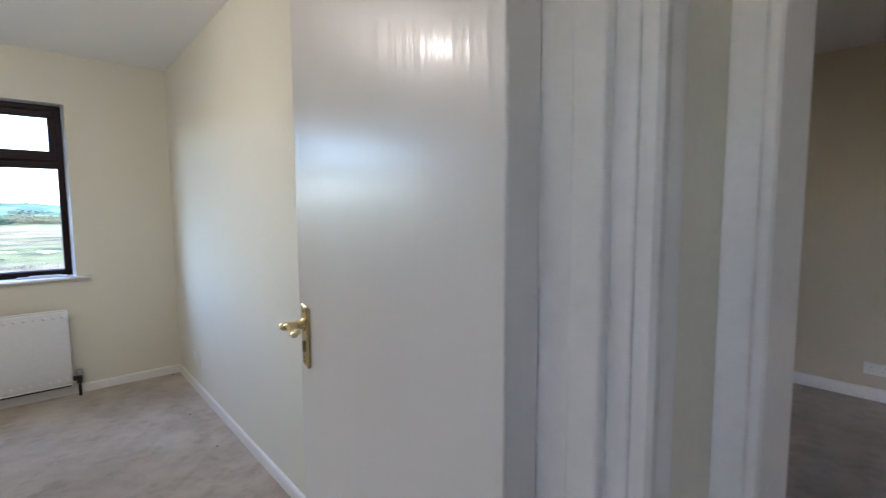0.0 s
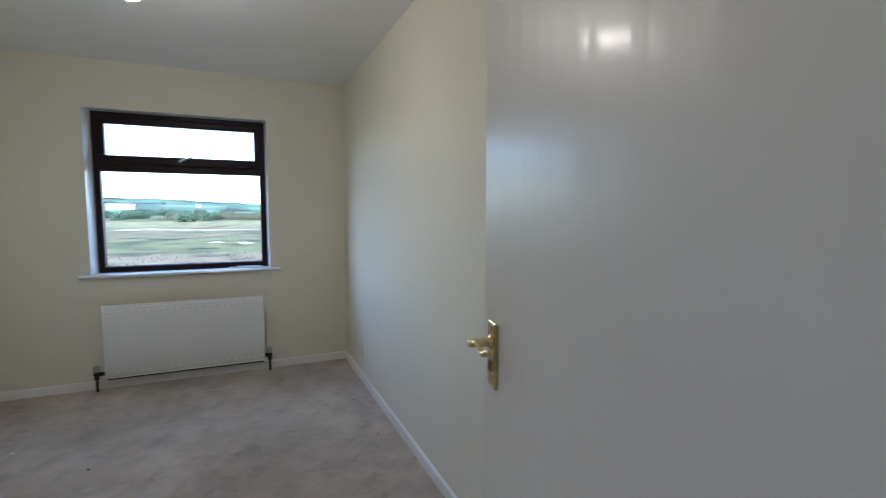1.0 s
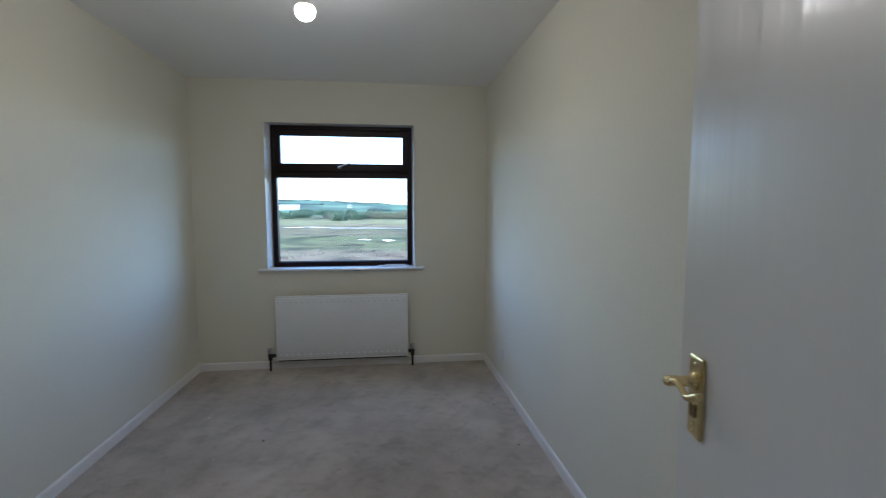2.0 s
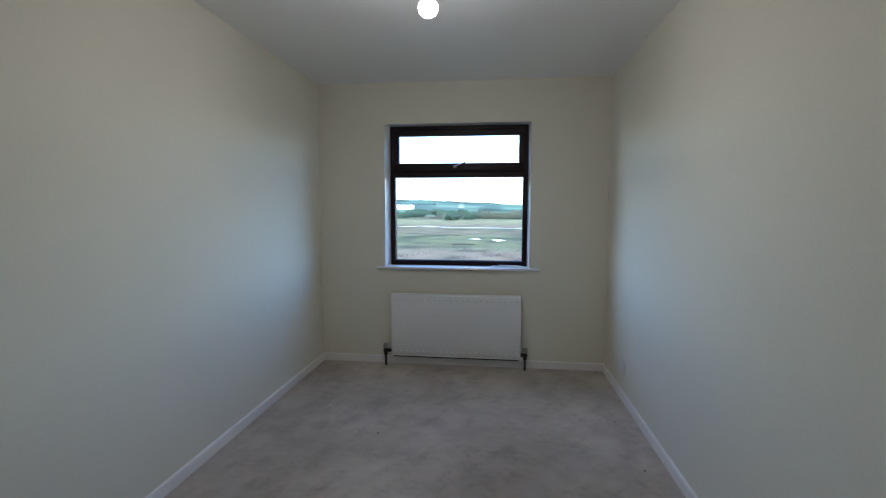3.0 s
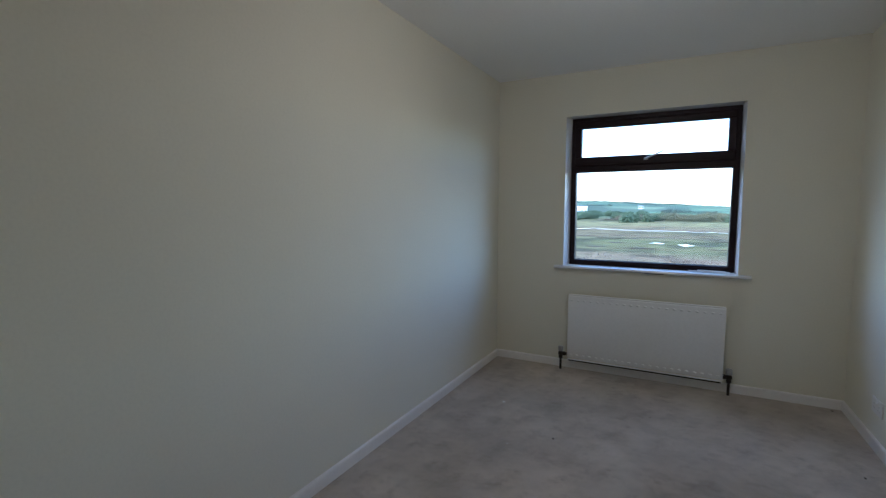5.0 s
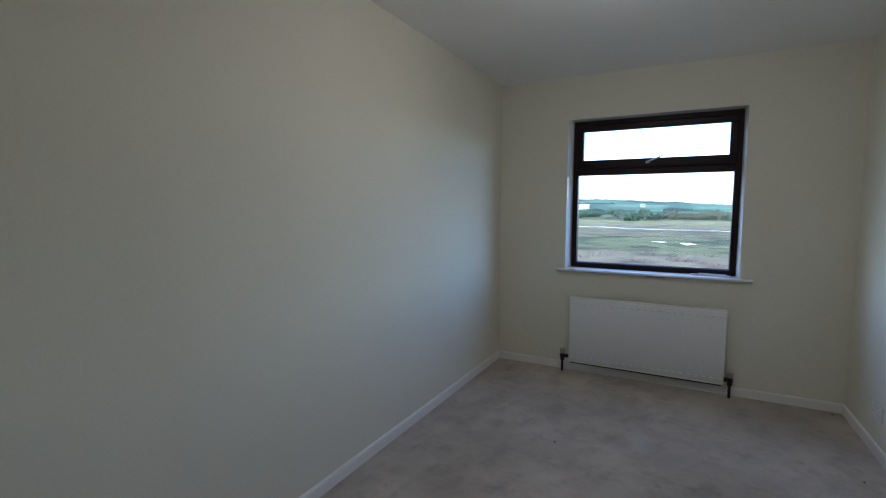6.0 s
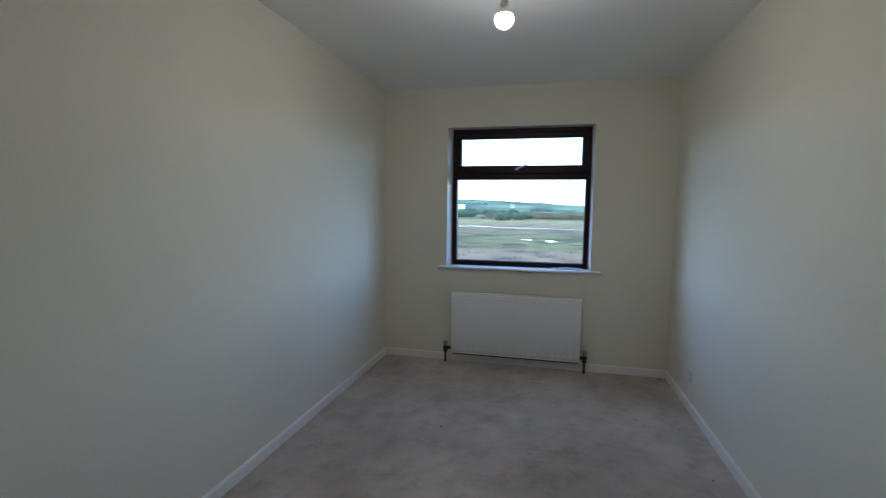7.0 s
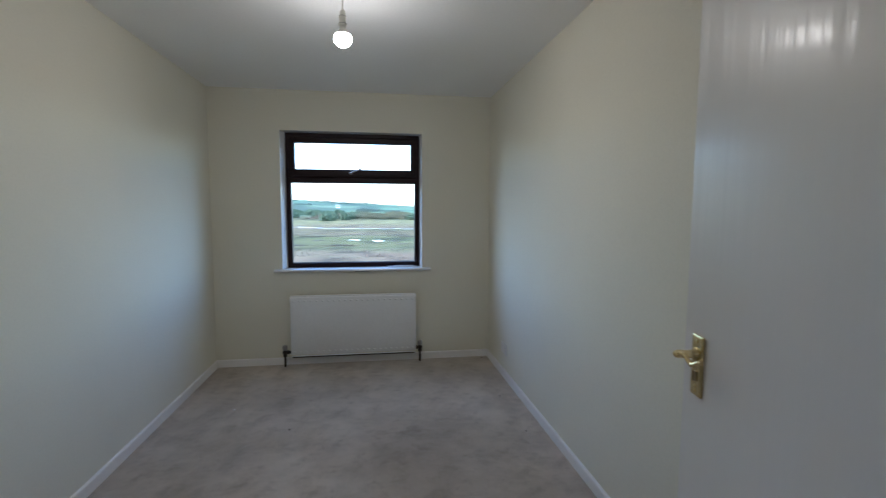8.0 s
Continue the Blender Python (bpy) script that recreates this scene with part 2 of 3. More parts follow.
# ---- mesh helpers ----
def finish(name, bm, material, parent=None, smooth=False):
    me = bpy.data.meshes.new(name)
    bmesh.ops.recalc_face_normals(bm, faces=bm.faces)
    bm.to_mesh(me)
    bm.free()
    for m in (material if isinstance(material, (list, tuple)) else [material]):
        me.materials.append(m)
    if smooth:
        for p in me.polygons:
            p.use_smooth = True
        me.set_sharp_from_angle(angle=radians(38))
    ob = new(name, me)
    if parent:
        ob.parent = parent
    return ob


def part(name, bm, material, parent, label="", smooth=False):
    ob = finish(name, bm, material, parent, smooth)
    return tagged(ob, label) if label else ob


def thing(name, label, category, group="", kind="", at=None):
    ob = new(name)
    ob.empty_display_size = 0.05
    if at is not None:
        ob.matrix_basis = at
    return tagged(ob, label, category, group, kind)


def add_box(bm, lo, hi, bevel=0.0, seg=2, turn=None):
    lo, hi = Vector(lo), Vector(hi)
    made = bmesh.ops.create_cube(bm, size=1.0)["verts"]
    m = Matrix.LocRotScale((lo + hi) / 2, None, hi - lo)
    bmesh.ops.transform(bm, matrix=(turn @ m if turn else m), verts=made)
    if bevel:
        edges = list({e for v in made for e in v.link_edges})
        bmesh.ops.bevel(bm, geom=edges, offset=bevel, segments=seg, affect='EDGES', profile=0.5)
    return bm


def box(lo, hi, bevel=0.0, seg=2, turn=None):
    return add_box(bmesh.new(), lo, hi, bevel, seg, turn)


def boxes(*pairs):
    bm = bmesh.new()
    for lo, hi in pairs:
        add_box(bm, lo, hi)
    return bm


def lathe(bm, profile, at=None, seg=20):
    """Turns a (radius, height) profile round the z axis."""
    at = at or Matrix()
    rings = []
    for r, z in profile:
        rings.append([bm.verts.new(at @ Vector((r * math.cos(2 * math.pi * i / seg), r * math.sin(2 * math.pi * i / seg), z))) for i in range(seg)])
    for a, b in zip(rings, rings[1:]):
        for i in range(seg):
            bm.faces.new((a[i], a[(i + 1) % seg], b[(i + 1) % seg], b[i]))
    bm.faces.new(rings[0])
    bm.faces.new(rings[-1])
    return bm


def extrude_profile(bm, profile, axis, start, end, place):
    """Sweeps a 2D outline along an axis: place(u, v, w) gives the corner."""
    a = [bm.verts.new(place(u, v, start)) for u, v in profile]
    b = [bm.verts.new(place(u, v, end)) for u, v in profile]
    n = len(profile)
    for i in range(n):
        bm.faces.new((a[i], a[(i + 1) % n], b[(i + 1) % n], b[i]))
    bm.faces.new(a)
    bm.faces.new(b)
    return bm


def tube(bm, points, radius, seg=10):
    """A round rod through a few points."""
    points = [Vector(p) for p in points]
    rings = []
    for i, p in enumerate(points):
        d = (points[min(i + 1, len(points) - 1)] - points[max(i - 1, 0)]).normalized()
        side = d.cross(Vector((0.31, 0.2, 0.93))).normalized()
        up = d.cross(side)
        r = radius[i] if isinstance(radius, (list, tuple)) else radius
        rings.append([bm.verts.new(p + r * (math.cos(2 * math.pi * k / seg) * side + math.sin(2 * math.pi * k / seg) * up)) for k in range(seg)])
    for a, b in zip(rings, rings[1:]):
        for k in range(seg):
            bm.faces.new((a[k], a[(k + 1) % seg], b[(k + 1) % seg], b[k]))
    bm.faces.new(rings[0])
    bm.faces.new(rings[-1])
    return bm


def structure(name, bm, material, label, category, smooth=False):
    return tagged(finish(name, bm, material, None, smooth), label, category, kind="structure")


# ---- large structure ----
W, D, H = 2.431, 4.0, 2.4          # bedroom width, window wall, ceiling
BACK = 0.040                        # room face of the doorway wall
LAND = -0.044                       # landing face of the doorway wall
HINGE_X, LATCH_X = 1.951, 1.179      # faces of the door lining
WX0, WX1, WZ0, WZ1 = 0.575, 1.804, 0.830, 2.060
EAST = 5.86                         # far wall of the neighbouring room

structure("wall_north", boxes(((-0.1, D, -0.2), (WX0, D + 0.18, 2.6)), ((WX1, D, -0.2), (W + 0.104, D + 0.18, 2.6)),
                              ((WX0, D, -0.2), (WX1, D + 0.18, WZ0)), ((WX0, D, WZ1), (WX1, D + 0.18, 2.6))),
          WALL, "cream painted outer wall with a window opening", "wall")
SKEW = Matrix.Translation((0, D, 0)) @ Matrix.Rotation(radians(-0.5), 4, 'Z') @ Matrix.Translation((0, -D, 0))   # the west wall is a little out of square
structure("wall_west", boxes(((-0.1, BACK, -0.2), (0.0, D, 2.6))), WALL, "plain cream painted side wall", "wall").matrix_world = SKEW
SKEW_EAST = Matrix.Translation((W, D, 0)) @ Matrix.Rotation(radians(0.3), 4, 'Z') @ Matrix.Translation((-W, -D, 0))
structure("wall_east", boxes(((W, BACK, -0.2), (W + 0.104, D, 2.6))), WALL, "plain cream painted wall with a socket", "wall").matrix_world = SKEW_EAST
structure("wall_south", boxes(((-0.14, LAND, -0.2), (LATCH_X - 0.028, BACK, 2.6)), ((HINGE_X + 0.028, LAND, -0.2), (2.235, BACK, 2.6)), ((2.235, 0.004, -0.2), (W + 0.104, BACK, 2.6)),
                              ((LATCH_X - 0.028, LAND, 2.028), (HINGE_X + 0.028, BACK, 2.6))),
          WALL, "cream painted wall with the doorway", "wall")
structure("landing_wall_east", boxes(((2.135, -2.2, -0.2), (2.235, -0.925, 2.6)), ((2.135, -0.925, 2.03), (2.235, -0.055, 2.6)),
                                     ((2.135, -0.055, -0.2), (2.235, LAND, 2.6))), WALL, "cream landing wall with a doorway", "wall")
# the gap in this unseen wall is made up, sized to light the jambs
structure("landing_wall_west", boxes(((-0.1, -2.2, -0.2), (0.0, -1.3, 2.6)), ((-0.1, -0.85, -0.2), (0.0, LAND, 2.6)), ((-0.1, -1.3, -0.2), (0.0, -0.85, 1.50)), ((-0.1, -1.3, 1.80), (0.0, -0.85, 2.6))),
          WALL, "cream landing wall with an added, unseen opening that lets in daylight", "wall")
structure("landing_wall_south", boxes(((-0.1, -2.3, -0.2), (2.235, -2.2, 2.6))), WALL, "plain cream landing wall", "wall")
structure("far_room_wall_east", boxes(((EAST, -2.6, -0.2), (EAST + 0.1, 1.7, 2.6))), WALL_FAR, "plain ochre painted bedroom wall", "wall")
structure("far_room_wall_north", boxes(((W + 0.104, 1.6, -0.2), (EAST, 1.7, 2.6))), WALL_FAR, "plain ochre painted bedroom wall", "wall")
# out of view; its gap is invented to give the far room some daylight
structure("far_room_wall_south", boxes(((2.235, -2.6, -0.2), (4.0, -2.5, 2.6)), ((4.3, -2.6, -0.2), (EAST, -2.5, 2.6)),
                                       ((4.0, -2.6, -0.2), (4.3, -2.5, 1.4)), ((4.0, -2.6, 1.72), (4.3, -2.5, 2.6))), WALL_FAR, "ochre painted bedroom wall with an added, unseen opening for daylight", "wall")
structure("floor", boxes(((-0.1, -2.3, -0.2), (2.235, D, 0.0)), ((2.235, 0.004, -0.2), (W + 0.104, D, 0.0)), ((2.235, -2.6, -0.2), (EAST, 0.004, 0.0)), ((W + 0.104, 0.004, -0.2), (EAST, 1.7, 0.0))), CARPET, "taupe cut-pile carpet with brushed patches", "carpet")
structure("ceiling", boxes(((-0.1, -2.3, H), (2.235, D, 2.6)), ((2.235, 0.004, H), (W + 0.104, D, 2.6)), ((2.235, -2.6, H), (EAST, 0.004, 2.6)), ((W + 0.104, 0.004, H), (EAST, 1.7, 2.6))), CEILING, "matt white plaster ceiling", "ceiling")
structure("roof_slab", boxes(((-0.4, -2.9, 2.604), (EAST + 0.4, 2.0, 2.75)), ((-0.4, 2.0, 2.604), (W + 0.4, D + 0.5, 2.75))), SLATE, "grey roof over the upper storey", "roof")
structure("lower_storey", boxes(((-0.1, -2.6, -3.4), (EAST + 0.1, 1.7, -0.204)), ((-0.1, 1.7, -3.4), (W + 0.104, D + 0.18, -0.204))), BARN, "white rendered lower storey", "wall")

SKIRT = [(0, 0), (0.013, 0), (0.013, 0.052), (0.010, 0.060), (0.004, 0.064), (0, 0.064)]


def skirting(name, start, end, place, label="white gloss skirting board"):
    return structure(name, extrude_profile(bmesh.new(), SKIRT, None, start, end, place), GLOSS, label, "skirting board")


skirting("baseboard_north", 0.0, W, lambda u, v, w: (w, D - u, v))
skirting("baseboard_west", BACK, D - 0.013, lambda u, v, w: (u, w, v)).matrix_world = SKEW
skirting("baseboard_east", BACK, D - 0.013, lambda u, v, w: (W - u, w, v)).matrix_world = SKEW_EAST
skirting("baseboard_far_room", -2.5, 1.6, lambda u, v, w: (EAST - u, w, v * 1.35))


# ---- the window ----
def bars(lo, hi, width, y0, y1, bevel=0.006):
    """Four bars round an opening, one part each: (name, bmesh)."""
    (x0, z0), (x1, z1) = lo, hi
    w = width
    return [("bottom_rail", box((x0, y0, z0), (x1, y1, z0 + w), bevel)), ("top_rail", box((x0, y0, z1 - w), (x1, y1, z1), bevel)),
            ("side_stile", box((x0, y0 + 0.0005, z0 + w - 0.004), (x0 + w, y1 - 0.0005, z1 - w + 0.004), bevel)),
            ("side_stile", box((x1 - w, y0 + 0.0005, z0 + w - 0.004), (x1, y1 - 0.0005, z1 - w + 0.004), bevel))]


def build_window():
    win = thing("window_1", "dark brown framed window with a top-hung fanlight", "window", kind="structure")
    x0, x1, z0, z1, y0, y1 = 0.604, 1.787, 0.857, 2.054, 4.09, 4.16
    frame_part = part("window_frame", box((x0 + 0.004, y0 + 0.045, 1.642), (x1 - 0.004, y1 - 0.006, 1.684), 0.004), FRAME, win)
    for n, bm in bars((x0, z0), (x1, z1), 0.042, y0, y1):
        part(n, bm, FRAME, frame_part)
    part("transom", box((x0 + 0.032, y0 + 0.002, 1.620), (x1 - 0.032, y1 - 0.002, 1.668), 0.006), FRAME, frame_part)
    sash = part("fanlight_sash", box((x0 + 0.026, y0 - 0.006, 1.662), (x1 - 0.026, y0 + 0.05, 1.740), 0.008), FRAME, win)
    part("sash_rail", box((x0 + 0.026, y0 - 0.006, 1.970), (x1 - 0.026, y0 + 0.05, 2.028), 0.008), FRAME, sash)
    part("sash_stile", box((x0 + 0.0265, y0 - 0.0055, 1.736), (x0 + 0.080, y0 + 0.0495, 1.974), 0.008), FRAME, sash)
    part("sash_stile", box((x1 - 0.080, y0 - 0.0055, 1.736), (x1 - 0.0265, y0 + 0.0495, 1.974), 0.008), FRAME, sash)
    part("drip_moulding", box((x0 + 0.05, y0 - 0.012, 2.010), (x1 - 0.05, y0 - 0.004, 2.018), 0.003), FRAME, sash)
    part("drip_moulding", box((x0 + 0.05, y0 - 0.011, 1.672), (x1 - 0.05, y0 - 0.004, 1.680), 0.003), FRAME, sash)
    part("pane", box((x0 + 0.076, y0 + 0.026, 1.732), (x1 - 0.076, y0 + 0.032, 1.978)), GLASS, win, "clear fanlight pane")
    part("pane", box((x0 + 0.036, y0 + 0.034, z0 + 0.036), (x1 - 0.036, y0 + 0.040, 1.628)), GLASS, win, "large clear fixed pane")
    for gz in ((z0 + 0.042, z0 + 0.046), (1.616, 1.620)):
        part("gasket", box((x0 + 0.040, y0 + 0.022, gz[0]), (x1 - 0.040, y0 + 0.0335, gz[1])), SEAL, win)
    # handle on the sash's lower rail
    hx, hz = 1.168, 1.706
    handle = part("handle", box((hx - 0.012, y0 - 0.013, hz - 0.009), (hx + 0.016, y0 - 0.0055, hz + 0.010), 0.003), STEEL, win, "satin metal window handle")
    lever = bmesh.new()
    tube(lever, [(hx, y0 - 0.012, hz), (hx, y0 - 0.030, hz), (hx + 0.012, y0 - 0.038, hz + 0.005), (hx + 0.07, y0 - 0.040, hz + 0.029), (hx + 0.125, y0 - 0.038, hz + 0.054)],
         [0.007, 0.007, 0.0072, 0.0058, 0.0042], 12)
    part("lever", lever, STEEL, handle, smooth=True)
    # slightly splayed white reveals that run from the wall face to the frame
    yk = y0 + 0.014
    trim = part("reveal", extrude_profile(bmesh.new(), [(WZ1 - 0.001, 4.001), (z1 + 0.001, yk), (z1 + 0.001, 4.172), (WZ1 - 0.001, 4.172)], None, x0, x1, lambda u, v, w: (w, v, u)), REVEAL, win, "white painted window reveal")
    part("side_reveal", extrude_profile(bmesh.new(), [(WX0 + 0.001, 4.001), (x0 - 0.001, yk), (x0 - 0.001, 4.172), (WX0 + 0.001, 4.172)], None, 0.8575, WZ1 - 0.001, lambda u, v, w: (u, v, w)), REVEAL, trim)
    part("side_reveal", extrude_profile(bmesh.new(), [(WX1 - 0.001, 4.001), (x1 + 0.001, yk), (x1 + 0.001, 4.172), (WX1 - 0.001, 4.172)], None, 0.8575, WZ1 - 0.001, lambda u, v, w: (u, v, w)), REVEAL, trim)
    # sill board with horns and a rounded nose
    bm = bmesh.new()
    nose = [(y0 + 0.012, 0.832), (3.972, 0.832), (3.964, 0.835), (3.960, 0.842), (3.964, 0.852), (3.972, 0.856), (y0 + 0.012, 0.8575)]
    extrude_profile(bm, nose, None, WX0 + 0.004, WX1 - 0.004, lambda u, v, w: (w, u, v))
    nose2 = [(3.999, 0.832)] + nose[1:6] + [(3.999, 0.8563)]
    extrude_profile(bm, nose2, None, 0.508, WX0 + 0.0038, lambda u, v, w: (w, u, v))
    extrude_profile(bm, nose2, None, WX1 - 0.0038, 1.881, lambda u, v, w: (w, u, v))
    part("window_sill", bm, REVEAL, win, "white gloss window board with rounded nose", True)
    part("outer_sill", box((WX0 + 0.004, y1 + 0.002, 0.78), (WX1 - 0.004, 4.25, 0.846), 0.006), FRAME, win)
    # cracked filler under the board
    part("filler_crack", box((1.20, 3.9680, 0.8290), (1.33, 3.9900, 0.8318), 0.001), SLOT, win, "dark crack under the board")


build_window()


# ---- the radiator ----
def valve(rad, x, side):
    """A dark valve with a grey cap, an elbow and a tail pipe into the carpet."""
    y = 3.930
    v = part("valve", lathe(bmesh.new(), [(0.011, 0.088), (0.0165, 0.094), (0.0175, 0.118), (0.021, 0.122), (0.021, 0.140), (0.015, 0.145), (0.015, 0.150)], pose(x, y, 0)), VALVE, rad, "dark bronze radiator valve", True)
    part("cap", lathe(bmesh.new(), [(0.0155, 0.150), (0.0205, 0.153), (0.0210, 0.182), (0.0180, 0.190), (0.008, 0.193)], pose(x, y, 0), 18), CAP, v, "grey plastic valve cap", True)
    part("pipe", lathe(bmesh.new(), [(0.0095, -0.01), (0.0095, 0.090)], pose(x, y, 0), 14), VALVE, v, "dark tail pipe", True)
    nut = bmesh.new()
    turn = Matrix.Translation((x, y, 0.130)) @ Matrix.Rotation(radians(90) * side, 4, 'Y')
    lathe(nut, [(0.0125, 0.008), (0.0125, 0.018), (0.0175, 0.019), (0.0175, 0.036), (0.013, 0.038), (0.013, 0.058)], turn, 6)
    part("union_nut", nut, VALVE, v)


def build_radiator():
    rad = thing("radiator", "white single panel radiator under the window", "radiator")
    x0, x1, z0, z1, yf = 0.644, 1.739, 0.106, 0.631, 3.908
    bm = bmesh.new()
    face = [(yf + 0.014, z0 + 0.002), (yf + 0.004, z0 + 0.003), (yf, z0 + 0.009), (yf, z1 - 0.034), (yf + 0.0085, z1 - 0.008), (yf + 0.014, z1 - 0.003)]
    extrude_profile(bm, face, None, x0, x1, lambda u, v, w: (w, u, v))
    bmesh.ops.bevel(bm, geom=[e for e in bm.edges if abs(e.verts[0].co.x - e.verts[1].co.x) < 1e-6 and abs(e.verts[0].co.z - e.verts[1].co.z) > 0.05 and e.verts[0].co.y < yf + 0.001], offset=0.004, segments=2, affect='EDGES')
    # pressed flutes show as a row of small raised ends along top and bottom
    n = 22
    for i in range(n):
        cx = x0 + 0.030 + (x1 - x0 - 0.060) * i / (n - 1)
        for zc in (z1 - 0.046, z0 + 0.030):
            bmesh.ops.create_icosphere(bm, subdivisions=1, radius=1.0, matrix=Matrix.LocRotScale((cx, yf + 0.0005, zc), None, (0.015, 0.006, 0.009)))
    part("front_panel", bm, RADIATOR, rad, "flat white enamel panel with pressed flute ends", True)
    seam = bmesh.new()
    tube(seam, [(x0 + 0.004, yf + 0.014, z1 - 0.003), (x1 - 0.004, yf + 0.014, z1 - 0.003)], 0.0065, 10)
    part("top_seam", seam, RADIATOR, rad, smooth=True)
    lip = bmesh.new()
    tube(lip, [(x0 + 0.004, yf + 0.008, z0 - 0.0095), (x1 - 0.004, yf + 0.008, z0 - 0.0095)], 0.0056, 10)
    part("bottom_seam", lip, RADIATOR, rad, smooth=True)
    # added near-black strip: the shadow line below the bottom seam, done as a solid
    part("under_shade_strip", box((x0 + 0.010, yf + 0.014, z0 - 0.027), (x1 - 0.010, yf + 0.028, z0 - 0.0155), 0.002, 1), SLOT, rad, "dark strip standing in for the shade under the radiator")
    part("rear_panel", box((x0 + 0.012, yf + 0.018, z0 + 0.010), (x1 - 0.012, yf + 0.030, z1 - 0.012), 0.004), RADIATOR, rad)
    for i in range(14):
        cx = x0 + 0.06 + (x1 - x0 - 0.12) * i / 13
        part("convector_fin", box((cx - 0.022, yf + 0.031, z0 + 0.05), (cx + 0.022, yf + 0.050, z1 - 0.05), 0.004, 1), RADIATOR, rad)
    for cx in (x0 + 0.18, x1 - 0.18):
        part("bracket", boxes(((cx - 0.015, yf + 0.050, z0 + 0.02), (cx + 0.015, 4.0, z0 + 0.06)), ((cx - 0.015, yf + 0.050, z1 - 0.09), (cx + 0.015, 4.0, z1 - 0.05)), ((cx - 0.015, 3.996, z0 + 0.061), (cx + 0.015, 4.0, z1 - 0.091))), RADIATOR, rad)
    valve(rad, 0.590, 1)
    valve(rad, 1.777, -1)


build_radiator()


# ---- the doorway and the open door ----
def build_lining():
    lin = thing("door_frame_1", "white gloss door lining with planted stop", "door frame", kind="structure")
    part("hinge_jamb", box((HINGE_X, LAND, 0.0), (HINGE_X + 0.028, BACK, 2.028), 0.002), GLOSS, lin)
    part("latch_jamb", box((LATCH_X - 0.028, LAND, 0.0), (LATCH_X, BACK, 2.028), 0.002), GLOSS, lin)
    part("head", box((LATCH_X, LAND + 0.001, 2.0), (HINGE_X, BACK - 0.001, 2.028), 0.002), GLOSS, lin)
    part("stop", box((HINGE_X - 0.013, -0.028, 0.0), (HINGE_X, 0.000, 1.987), 0.003), GLOSS, lin)
    part("stop", box((LATCH_X, -0.028, 0.0), (LATCH_X + 0.013, 0.000, 1.987), 0.003), GLOSS, lin)
    part("stop", box((LATCH_X, -0.0275, 1.987), (HINGE_X, -0.0005, 2.0), 0.003), GLOSS, lin)
    prof = [(0, 0), (0, 0.011), (0.004, 0.0145), (0.012, 0.0145), (0.017, 0.011), (0.030, 0.0125), (0.038, 0.014), (0.044, 0.012), (0.047, 0.006), (0.047, 0)]
    for xs, sgn in ((HINGE_X + 0.004, 1), (LATCH_X - 0.004, -1)):
        part("architrave", extrude_profile(bmesh.new(), prof, None, 0.0, 2.06, lambda u, v, w: (xs + sgn * u, LAND - v, w)), GLOSS, lin, smooth=True)
        part("architrave", extrude_profile(bmesh.new(), prof, None, 0.0, 2.06, lambda u, v, w: (xs + sgn * (u + 0.012), BACK + v, w)), GLOSS, lin, smooth=True)
    part("architrave", extrude_profile(bmesh.new(), prof, None, LATCH_X - 0.004, HINGE_X + 0.004, lambda u, v, w: (w, LAND - v, 2.006 + u)), GLOSS, lin, smooth=True)


build_lining()


def build_next_lining():
    lin = thing("door_frame_2", "white gloss frame of the neighbouring doorway", "door frame", kind="structure")
    part("jamb", box((2.130, -0.083, 0.0), (2.238, -0.055, 2.03), 0.002), GLOSS, lin)
    part("jamb", box((2.130, -0.925, 0.0), (2.238, -0.897, 2.03), 0.002), GLOSS, lin)
    part("head", box((2.131, -0.897, 2.002), (2.237, -0.083, 2.03), 0.002), GLOSS, lin)
    prof = [(0, 0), (0, 0.011), (0.004, 0.0145), (0.014, 0.0145), (0.020, 0.011), (0.042, 0.0125), (0.052, 0.014), (0.060, 0.012), (0.064, 0.006), (0.064, 0)]
    part("architrave", extrude_profile(bmesh.new(), prof, None, 0.0, 2.09, lambda u, v, w: (2.1345 - v, -0.0845 + u * 0.70, w)), GLOSS, lin, smooth=True)
    part("architrave", extrude_profile(bmesh.new(), prof, None, 0.0, 2.09, lambda u, v, w: (2.1345 - v, -0.921 - u, w)), GLOSS, lin, smooth=True)


build_next_lining()


